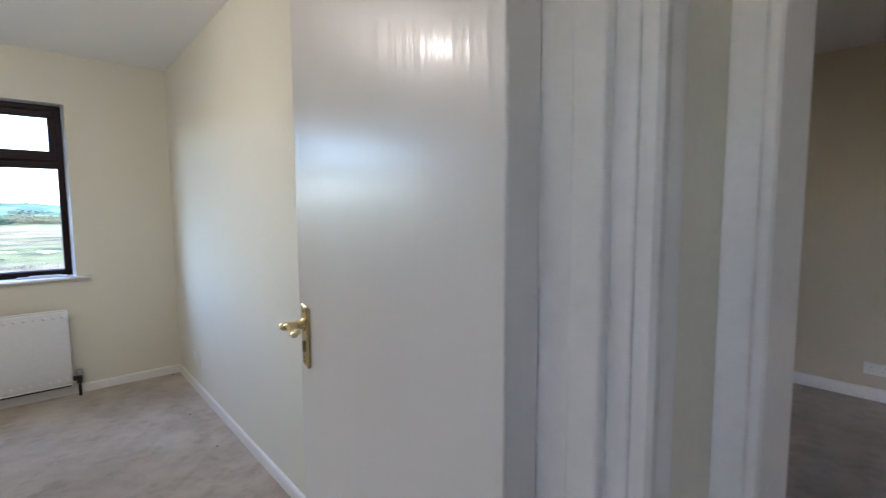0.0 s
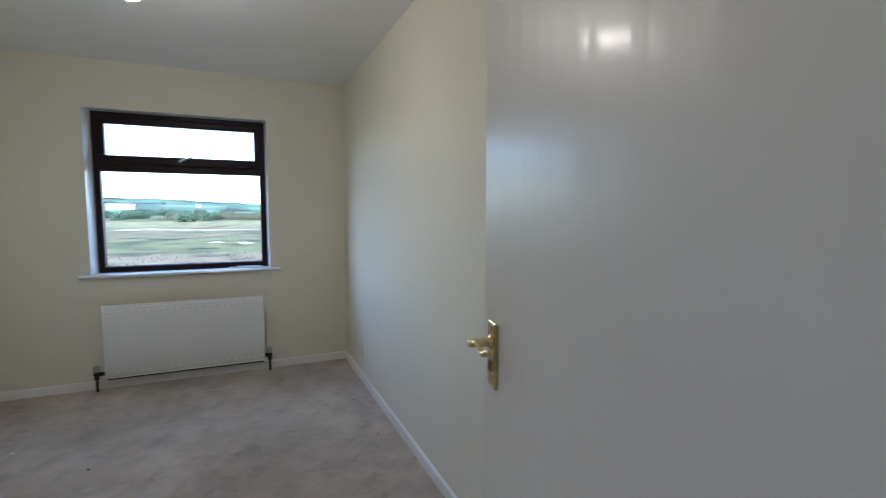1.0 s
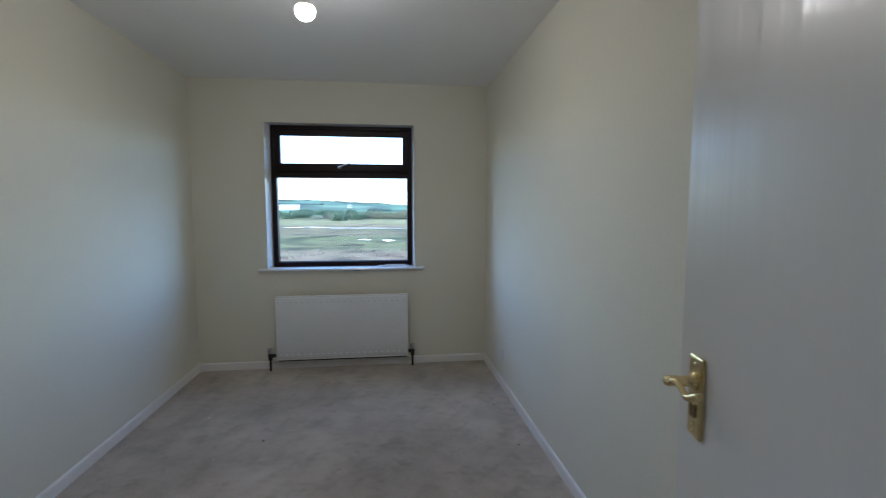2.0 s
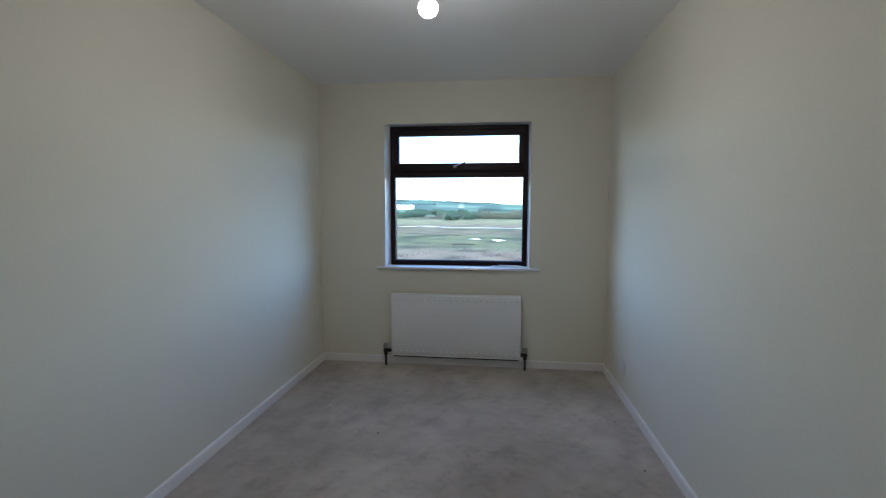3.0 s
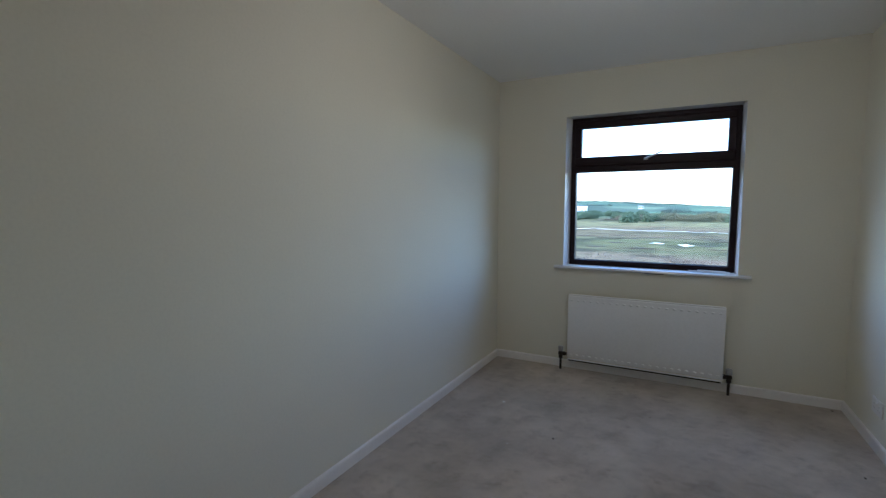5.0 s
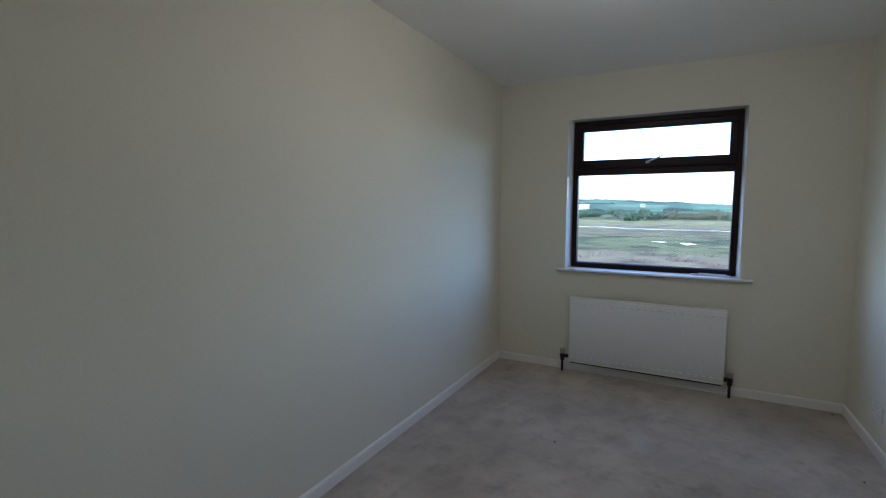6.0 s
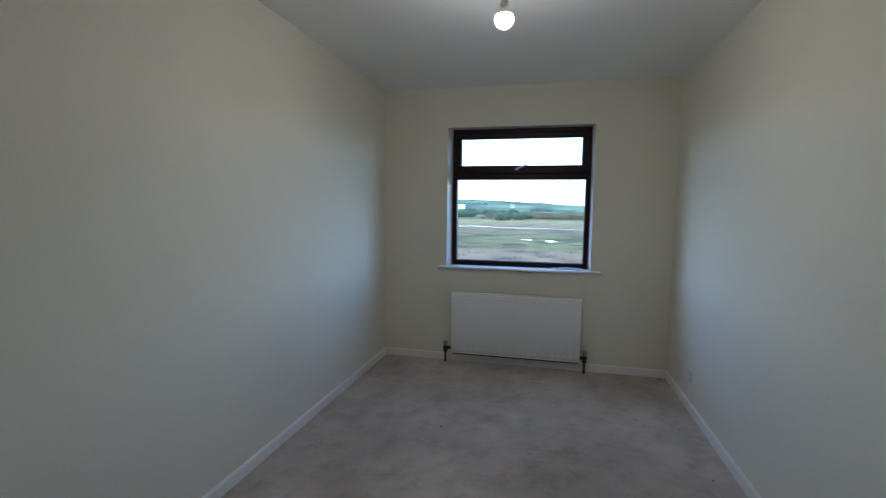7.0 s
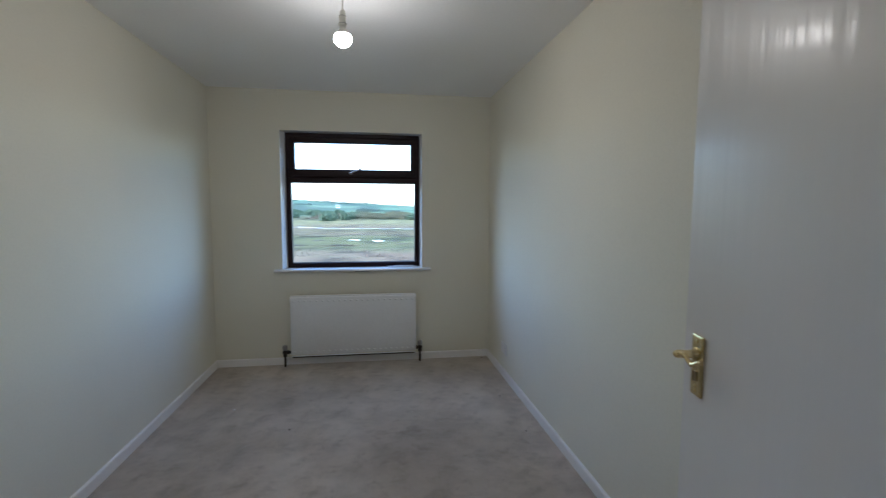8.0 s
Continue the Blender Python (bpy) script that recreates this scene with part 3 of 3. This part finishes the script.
def build_door():
    """The leaf lies along its own x axis from the hinge; y points to the face with the lever."""
    hinge, latch = Vector((1.9136, 0.0393, 0)), Vector((2.0399, 0.7184, 0))
    along = (latch - hinge).normalized()
    length = (latch - hinge).length
    m = Matrix.Translation((hinge.x, hinge.y, 0.008)) @ Matrix.Rotation(math.atan2(along.y, along.x), 4, 'Z')
    door = thing("door_1", "white gloss flush door standing open, brass lever handle", "door", kind="structure", at=m)
    part("leaf", box((0, -0.035, 0), (length, 0, 1.975), 0.0025, 2), DOOR, door)
    # long brass plate with a small rounded margin
    hx, hz = length - 0.0625, 1.065
    plate = part("handle", box((hx - 0.0195, 0.0002, hz - 0.0625), (hx + 0.0195, 0.0062, hz + 0.0625), 0.002, 2), BRASS, door, "brass lever handle on a long plate")
    part("plate_bead", box((hx - 0.0165, 0.006, hz - 0.0590), (hx + 0.0165, 0.0072, hz + 0.0590), 0.0010, 1), BRASS, plate)
    rose = bmesh.new()
    turn = Matrix.Translation((hx, 0.0065, hz + 0.024)) @ Matrix.Rotation(radians(-90), 4, 'X')
    lathe(rose, [(0.0135, 0.0), (0.0135, 0.003), (0.0105, 0.006), (0.0085, 0.010), (0.0076, 0.020), (0.0080, 0.026), (0.0084, 0.031), (0.0084, 0.038), (0.0062, 0.044), (0.003, 0.046)], turn, 20)
    part("neck", rose, BRASS, plate, smooth=True)
    # a wavy lever that dips and rises to a scrolled end
    lever = bmesh.new()
    y = 0.042
    tube(lever, [(hx + 0.004, y, hz + 0.024), (hx - 0.008, y, hz + 0.026), (hx - 0.018, y - 0.001, hz + 0.029), (hx - 0.026, y - 0.003, hz + 0.025), (hx - 0.032, y - 0.005, hz + 0.018),
                 (hx - 0.040, y - 0.006, hz + 0.015), (hx - 0.051, y - 0.006, hz + 0.018), (hx - 0.061, y - 0.007, hz + 0.025), (hx - 0.068, y - 0.008, hz + 0.029)],
         [0.0060, 0.0062, 0.0052, 0.0044, 0.0044, 0.0054, 0.0054, 0.0044, 0.0030], 14)
    part("lever", lever, BRASS, plate, smooth=True)
    scroll = bmesh.new()
    lathe(scroll, [(0.002, -0.006), (0.0044, -0.004), (0.0050, 0.0), (0.0044, 0.004), (0.002, 0.006)], Matrix.Translation((hx - 0.068, y - 0.008, hz + 0.027)) @ Matrix.Rotation(radians(90), 4, 'X'), 12)
    part("scroll", scroll, BRASS, plate, smooth=True)
    key = bmesh.new()
    add_box(key, (hx - 0.006, 0.0070, hz - 0.032), (hx + 0.006, 0.0078, hz - 0.010), 0.003, 2)
    part("keyhole", key, TARNISH, plate, "tarnished keyhole cover")
    for sx, sz in ((0.0, 0.050), (0.0, -0.052), (0.0, -0.042)):
        s = bmesh.new()
        lathe(s, [(0.0035, 0.0), (0.0035, 0.0012), (0.002, 0.0018)], Matrix.Translation((hx + sx, 0.0071, hz + sz)) @ Matrix.Rotation(radians(-90), 4, 'X'), 10)
        part("screw", s, BRASS, plate)
    part("back_plate", box((hx - 0.021, -0.0432, hz - 0.078), (hx + 0.021, -0.0352, hz + 0.078), 0.003, 2), BRASS, door)
    back = bmesh.new()
    tube(back, [(hx, -0.043, hz + 0.026), (hx, -0.080, hz + 0.026), (hx - 0.012, -0.088, hz + 0.026), (hx - 0.10, -0.086, hz + 0.018)], [0.009, 0.009, 0.010, 0.007], 12)
    part("back_lever", back, BRASS, door, smooth=True)
    part("latch_plate", box((length - 0.001, -0.029, hz - 0.03), (length + 0.0012, -0.006, hz + 0.09), 0.0008, 1), BRASS, door)
    for z in (0.20, 1.72):
        h = part("hinge", lathe(bmesh.new(), [(0.0055, 0.0), (0.0055, 0.075), (0.003, 0.078)], pose(-0.004, -0.040, z), 12), STEEL, door, "steel butt hinge", True)
        part("hinge_leaf", box((-0.0015, -0.034, z), (0.0005, -0.006, z + 0.075)), STEEL, h)


build_door()


# ---- pendant lamp ----
def build_pendant():
    x, y = 1.243, 2.04
    lamp = thing("pendant_lamp", "bare lit bulb on a white pendant flex", "ceiling lamp", at=pose(x, y, 0))
    part("ceiling_rose", lathe(bmesh.new(), [(0.036, 2.399), (0.036, 2.393), (0.030, 2.386), (0.012, 2.382), (0.006, 2.379)], None, 24), PLASTIC, lamp, smooth=True)
    flex = bmesh.new()
    tube(flex, [(0, 0, 2.381), (0.001, 0, 2.32), (0, 0, 2.280)], 0.0034, 8)
    part("flex", flex, PLASTIC, lamp, smooth=True)
    holder = part("lampholder", lathe(bmesh.new(), [(0.005, 2.2870), (0.011, 2.2810), (0.0135, 2.2730), (0.0135, 2.2570), (0.0165, 2.2550), (0.0165, 2.2470), (0.0150, 2.2450), (0.0150, 2.2250), (0.0185, 2.2230), (0.0185, 2.2150), (0.015, 2.2130), (0.015, 2.2110)], None, 20), PLASTIC, lamp, "white lampholder", True)
    for z, r in ((2.2560, 0.0172), (2.2238, 0.0190)):
        part("holder_ring", lathe(bmesh.new(), [(r - 0.001, z - 0.0016), (r, z - 0.0008), (r, z + 0.0008), (r - 0.001, z + 0.0016)], None, 20), CAP, holder, "grey joint ring", True)
    part("bulb_housing", lathe(bmesh.new(), [(0.0125, 2.2115), (0.0135, 2.2040), (0.0165, 2.1980), (0.0260, 2.1890), (0.0330, 2.1800), (0.0350, 2.1755), (0.0350, 2.1745)], None, 24), PLASTIC, lamp, "white plastic bulb housing", True)
    prof = [(0.0350, 2.1743), (0.0375, 2.1690)]
    for i in range(12):
        a = radians(80 + 98 * i / 11)
        prof.append((0.0390 * math.sin(a), 2.1575 + 0.0370 * math.cos(a)))
    part("bulb", lathe(bmesh.new(), prof, None, 24), BULB, lamp, "glowing opal bulb dome", True)


build_pendant()


# ---- sockets ----
def socket(at, label):
    """A double switched socket; its back lies on the local xz plane and it faces local -y."""
    s = thing("socket", label, "power socket", group="wall sockets", at=at)
    part("plate", box((-0.073, -0.0085, -0.043), (0.073, 0.0, 0.043), 0.003, 3), PLASTIC, s, smooth=True)
    for cx in (-0.036, 0.036):
        for px, pz, w, h in ((0.0, 0.010, 0.004, 0.008), (-0.011, -0.012, 0.0065, 0.004), (0.011, -0.012, 0.0065, 0.004)):
            part("pin_slot", box((cx + px - w / 2, -0.0090, pz - h / 2), (cx + px + w / 2, -0.0083, pz + h / 2)), CAP, s)
        part("rocker", box((cx - 0.022 * (1 if cx > 0 else -1) - 0.006, -0.0115, 0.014), (cx - 0.022 * (1 if cx > 0 else -1) + 0.006, -0.0083, 0.034), 0.0015, 1), PLASTIC, s)
    return s


socket(pose(W + 0.003, 3.440, 0.240, 0, 0, -89.7), "white double switched socket above the skirting")
socket(pose(EAST, 0.15, 0.220, 0, 0, -90), "white double socket on the ochre wall")


# ---- small loose things ----
strip = bmesh.new()
add_box(strip, (0, 0, 0), (0.262, 0.024, 0.007), 0.0012, 1)
add_box(strip, (0.06, 0.004, 0.0072), (0.236, 0.019, 0.0125), 0.0012, 1, pose(0, 0, 0, 0, 0, 1.2))
for v in strip.verts:
    v.co.z += 0.0015 * math.sin(v.co.x * 30)
tagged(finish("plastic_strip", strip, PAPER), "thin white plastic strip lying on the window board", "strip").matrix_basis = pose(1.490, 4.030, 0.8600, 0, 0, -6)


def crumb(x, y, size, material, label, seed):
    rnd = random.Random(seed)
    bm = bmesh.new()
    bmesh.ops.create_icosphere(bm, subdivisions=1, radius=size)
    for v in bm.verts:
        v.co *= rnd.uniform(0.6, 1.25)
        v.co.z *= 0.55
    ob = finish("crumb", bm, material)
    ob.matrix_basis = pose(x, y, size * 0.38, 0, 0, rnd.uniform(0, 360))
    tagged(ob, label, "debris", group="crumbs on the carpet")


for i, (x, y, s) in enumerate([(0.835, 2.722, 0.008), (2.290, 3.05, 0.007), (2.306, 2.498, 0.007), (0.93, 3.52, 0.004), (1.31, 3.28, 0.004), (2.36, 3.94, 0.007)]):
    crumb(x, y, s, WOODCHIP, "small dark crumb of fluff on the carpet", 10 + i)
for i, (x, y, s) in enumerate([(0.410, 3.068, 0.010), (0.62, 2.55, 0.004), (1.62, 2.88, 0.004)]):
    crumb(x, y, s, PAPER, "small white scrap of paper on the carpet", 40 + i)


# ---- outdoors ----
GROUND = -3.2


def hill(x, y):
    """Height of the land: flat marsh, then a long rise to the skyline."""
    if y < 205:
        return GROUND + 0.25 * noise.noise((x * 0.03, y * 0.05, 0)) * max(0.0, min(1.0, (y - 12) / 20))
    az = math.degrees(math.atan2(x - 1.4, y))
    el = 0.82 - 0.055 * (max(az, -8) + 4) + 0.10 * noise.noise((az * 0.11, 3.1, 0)) + 0.05 * noise.noise((az * 0.5, 8.0, 0))
    top = 1.4 + 1600 * math.tan(radians(max(0.25, el)))
    k = min(1.0, (y - 205) / 1395)
    rise = GROUND + (top - GROUND) * (k ** 1.12)
    if y > 1600:
        rise -= (y - 1600) * 0.05
    return rise + (1.5 * noise.noise((x * 0.006, y * 0.006, 5)) * min(1.0, (y - 205) / 200))


def build_ground():
    xs = sorted({round(s * v, 2) for s in (-1, 1) for v in [0, 6, 12, 18, 25, 32, 40, 50, 62, 76, 92, 110, 130, 155, 185, 220, 260, 310, 370, 440, 520, 620, 750, 950, 1300, 2000, 3200]})
    ys = [-3000, -800, -200, -40, -10, 5, 12, 20, 28, 36, 44, 52, 60, 70, 80, 92, 104, 118, 132, 148, 164, 184, 205, 222, 240, 280, 330, 400, 480, 580, 700, 850, 1000, 1200, 1400, 1600, 1750, 2200, 3300]
    bm = bmesh.new()
    grid = [[bm.verts.new((x, y, hill(x, y) if y > 5 else GROUND)) for x in xs] for y in ys]
    for a, b in zip(grid, grid[1:]):
        for i in range(len(xs) - 1):
            bm.faces.new((a[i], a[i + 1], b[i + 1], b[i]))
    structure("ground", bm, TERRAIN, "grassy salt marsh rising to green hill fields", "ground", True)


build_ground()


def polar(az, d):
    return 1.4 + d * math.sin(radians(az)), d * math.cos(radians(az))


def pool(az, d, rx, ry, seed, name="water", material=WATER, label="shallow pale pool among the marsh grass", category="pool", group="marsh pools"):
    """A flat patch with a ragged, tapering rim that lies in the grass."""
    rnd = random.Random(seed)
    x, y = polar(az, d)
    bm = bmesh.new()
    n = 56
    ph = [rnd.uniform(0, 6.28) for _ in range(5)]
    rim = []
    for i in range(n):
        a = 2 * math.pi * i / n
        u, v = math.cos(a), math.sin(a)
        wide = 0.25 + 0.75 * (1 - abs(u) ** 1.5) * (0.75 + 0.45 * math.sin(2.2 * u + ph[0]))
        bend = 0.5 * math.sin(1.7 * u + ph[1]) + 0.25 * math.sin(4.1 * u + ph[2])
        rim.append((rx * u * (1 + 0.05 * math.sin(7 * a + ph[3])), ry * (v * wide * (1 + 0.22 * math.sin(6 * a + ph[4])) + bend)))
    z = sum(hill(x + u, y + v) for u, v in rim) / n + 0.05
    z = max(z, max(hill(x + u, y + v) for u, v in rim) + 0.02)
    up = [bm.verts.new((x + u, y + v, z)) for u, v in rim]
    lo = [bm.verts.new((x + u, y + v, z - 0.6)) for u, v in rim]
    bm.faces.new(up)
    for i in range(n):
        bm.faces.new((up[i], lo[i], lo[(i + 1) % n], up[(i + 1) % n]))
    tagged(finish(name, bm, material), label, category, group=group, kind="structure")


# two near pools, then the long thin channel across the marsh
for i, (az, d, rx, ry) in enumerate([(-2.55, 68.5, 0.95, 1.1), (0.40, 66.8, 0.95, 1.5), (-10.9, 116, 2.6, 0.9), (-7.7, 113.5, 2.8, 0.45), (-8.9, 119, 1.6, 0.4), (-5.3, 109.5, 2.6, 0.30), (-2.6, 107.5, 2.8, 0.45),
                                     (-0.2, 106, 1.8, 0.35), (1.5, 104, 1.0, 0.25), (2.7, 105, 0.9, 0.40), (4.4, 103, 1.7, 0.30), (6.9, 104, 3.0, 0.9), (-13.8, 115, 3.0, 1.2), (-17, 117, 5.0, 1.4),
                                     (9.5, 68, 1.7, 1.0), (13.5, 67, 2.2, 1.0), (12, 105, 4, 1.0), (17, 106, 5, 1.0), (22, 70, 2.4, 1.1), (28, 72, 3.0, 1.2), (-22, 112, 6, 1.2)]):
    pool(az, d, rx, ry, 70 + i)
for i, (az, d, rx, ry) in enumerate([(-7.4, 78.5, 2.2, 0.7), (-5.0, 78.0, 1.0, 1.0), (-6.9, 68.2, 1.1, 0.8), (2.4, 66.6, 1.6, 0.9), (-2.0, 70.2, 1.0, 0.5), (4.6, 76, 2.0, 0.7), (-10.4, 84, 1.8, 0.8), (-1.2, 84, 2.6, 0.6), (-8.6, 96, 3.0, 0.8),
                                     (1.9, 93, 2.8, 0.7), (-3.6, 97, 2.0, 0.6), (-4.0, 58.5, 1.4, 0.5), (3.5, 60, 1.2, 0.5), (-9.2, 60, 1.2, 0.5), (8.5, 88, 3.0, 0.8), (-15, 80, 3.0, 0.9)]):
    pool(az, d, rx, ry, 170 + i, "creek", MUD, "dark muddy creek in the marsh", "creek", "marsh creeks")


def clump(verts, faces, centre, size, rnd, squash=0.8):
    """One uneven leaf clump of twenty faces, added to plain lists."""
    t = (1 + 5 ** 0.5) / 2
    corners = [(-1, t, 0), (1, t, 0), (-1, -t, 0), (1, -t, 0), (0, -1, t), (0, 1, t), (0, -1, -t), (0, 1, -t), (t, 0, -1), (t, 0, 1), (-t, 0, -1), (-t, 0, 1)]
    tris = [(0, 11, 5), (0, 5, 1), (0, 1, 7), (0, 7, 10), (0, 10, 11), (1, 5, 9), (5, 11, 4), (11, 10, 2), (10, 7, 6), (7, 1, 8), (3, 9, 4), (3, 4, 2), (3, 2, 6), (3, 6, 8), (3, 8, 9), (4, 9, 5), (2, 4, 11), (6, 2, 10), (8, 6, 7), (9, 8, 1)]
    o = len(verts)
    for c in corners:
        k = size * rnd.uniform(0.3, 0.75)
        verts.append((centre[0] + c[0] * k, centre[1] + c[1] * k, centre[2] + c[2] * k * squash))
    faces.extend(tuple(o + i for i in f) for f in tris)


def belt(name, material, label, category, spots, seed, dense=2.2):
    """Bushes or trees far off: many small clumps each, joined as one piece of vegetation. spots: (x, y, height, width)."""
    rnd = random.Random(seed)
    verts, faces = [], []
    for x, y, h, w in spots:
        z = hill(x, y)
        for _ in range(int((22 + 16 * h) * dense)):
            a, r = rnd.uniform(0, 6.28), w * rnd.random() ** 0.6
            zz = h * rnd.uniform(0.05, 1.0) * (1 - 0.45 * (r / w) ** 2)
            clump(verts, faces, (x + r * math.cos(a), y + r * math.sin(a) * 0.8, z + zz), rnd.uniform(0.12, 0.26) * min(h, w + 0.6) * (0.60 if dense > 1 else 0.9), rnd)
    me = bpy.data.meshes.new(name)
    me.from_pydata(verts, [], faces)
    me.materials.append(material)
    tagged(new(name, me), label, category, kind="stuff")


rnd = random.Random(5)
spots = []
for i in range(290):
    az = rnd.uniform(-24, 34)
    if az > -2.6 and rnd.random() < 0.72:
        continue
    d = rnd.uniform(222, 300)
    spots.append((*polar(az, d), rnd.uniform(1.2, 2.6) * (1.25 if az < -2 else 0.8), rnd.uniform(2.4, 5.2)))
for az, d, h, w in [(-5.9, 176, 3.4, 2.3), (-5.2, 182, 3.0, 2.4), (-4.9, 205, 2.9, 2.2), (-3.6, 190, 3.2, 2.2), (-3.0, 208, 2.7, 2.4), (4.6, 196, 2.8, 2.6), (5.6, 205, 2.6, 2.4), (-11.6, 215, 2.8, 2.8)]:
    spots.append((*polar(az, d), h, w))
belt("tree_belt", LEAVES, "belt of dark green trees and hedges beyond the marsh", "trees", spots, 6)
belt("scrub", BROWN_SCRUB, "brown leafless scrub at the edge of the marsh", "scrub",
     [(*polar(rnd.choice((rnd.uniform(-6.5, -3.0), rnd.uniform(-24, 34))), rnd.uniform(208, 232)), rnd.uniform(0.8, 2.4), rnd.uniform(1.8, 3.4)) for _ in range(60)], 7)
belt("gorse", GORSE, "yellow flowering gorse bushes beyond the marsh", "gorse",
     [(*polar(rnd.choice((rnd.uniform(-2.8, 6), rnd.uniform(-2.8, 34))), rnd.uniform(205, 285)), rnd.uniform(1.0, 2.9), rnd.uniform(2.0, 4.2)) for _ in range(110)], 8)
far = []
for i in range(30):
    az0, d0 = rnd.uniform(-26, 36), 360 + 1240 * rnd.random() ** 1.3
    slant = rnd.uniform(-0.6, 0.6)
    for k in range(26):
        az = az0 + (k - 13) * 0.22
        d = d0 * (1 + slant * (k - 13) * 0.012)
        far.append((*polar(az, min(d, 1590)), rnd.uniform(0.5, 2.4) * (1 + d / 1900), rnd.uniform(1.6, 3.4) * (1 + d / 1500)))
for i in range(60):
    far.append((*polar(rnd.uniform(-26, 36), rnd.uniform(1500, 1590)), rnd.uniform(1.0, 4.0) * rnd.random(), rnd.uniform(4, 10)))
belt("far_hedges", HAZED_HEDGE, "far hedgerows and copses on the hill", "hedges", far, 9, 0.45)


def reeds():
    """Dry stems along the near edge of the marsh."""
    rnd = random.Random(11)
    verts, faces = [], []
    for _ in range(5200):
        x, y = rnd.uniform(-22, 34), 42.5 + 9.5 * rnd.random() ** 1.6
        if noise.noise((x * 0.35, y * 0.4, 2)) < 0.02:
            continue
        h, a, lean = rnd.uniform(0.08, 0.28), rnd.uniform(0, 3.14), rnd.uniform(-0.25, 0.25)
        z, wx, wy = hill(x, y) - 0.05, 0.06 * math.cos(a), 0.06 * math.sin(a)
        o = len(verts)
        verts.extend([(x - wx, y - wy, z), (x + wx, y + wy, z), (x + lean + wx * 0.3, y + lean * 0.5, z + h)])
        faces.append((o, o + 1, o + 2))
    me = bpy.data.meshes.new("reeds")
    me.from_pydata(verts, [], faces)
    me.materials.append(REEDS)
    tagged(new("reeds", me), "dry pinkish reeds along the near marsh edge", "reeds", kind="stuff")


reeds()


def farm_building(az, d, width, depth, eaves, ridge, label, name, doors=1):
    x, y = polar(az, d)
    z = hill(x, y) - 0.4
    b = thing(name, label, "building", at=pose(x, y, z, 0, 0, -az * 0.6))
    part("wall", box((-width / 2, -depth / 2, 0), (width / 2, depth / 2, eaves), 0.03, 1), BARN, b)
    roof = bmesh.new()
    o = 0.35
    extrude_profile(roof, [(-depth / 2 - o, eaves + 0.02), (0, ridge), (depth / 2 + o, eaves + 0.02), (depth / 2 + o, eaves + 0.3), (0, ridge + 0.3), (-depth / 2 - o, eaves + 0.3)], None, -width / 2 - o, width / 2 + o, lambda u, v, w: (w, u, v))
    part("roof", roof, BARN if doors == 0 else SLATE, b)
    for s in (-1, 1):
        gable = bmesh.new()
        xg = s * (width / 2 - 0.15)
        extrude_profile(gable, [(-depth / 2 + 0.1, eaves), (0, ridge - 0.05), (depth / 2 - 0.1, eaves)], None, xg - 0.1, xg + 0.1, lambda u, v, w: (w, u, v))
        part("gable", gable, BARN, b)
    for i in range(doors):
        cx = -width / 2 + width * (i + 0.5) / doors
        part("window", box((cx - 0.5, -depth / 2 - 0.03, 1.2), (cx + 0.5, -depth / 2 + 0.02, 2.3)), SLOT, b)


farm_building(-11.4, 400, 16, 9, 3.3, 4.2, "long white barn with a pale roof at the marsh edge", "barn", 0)
farm_building(-4.4, 560, 5, 5, 2.4, 3.6, "small white farmhouse with a slate roof", "farmhouse", 3)
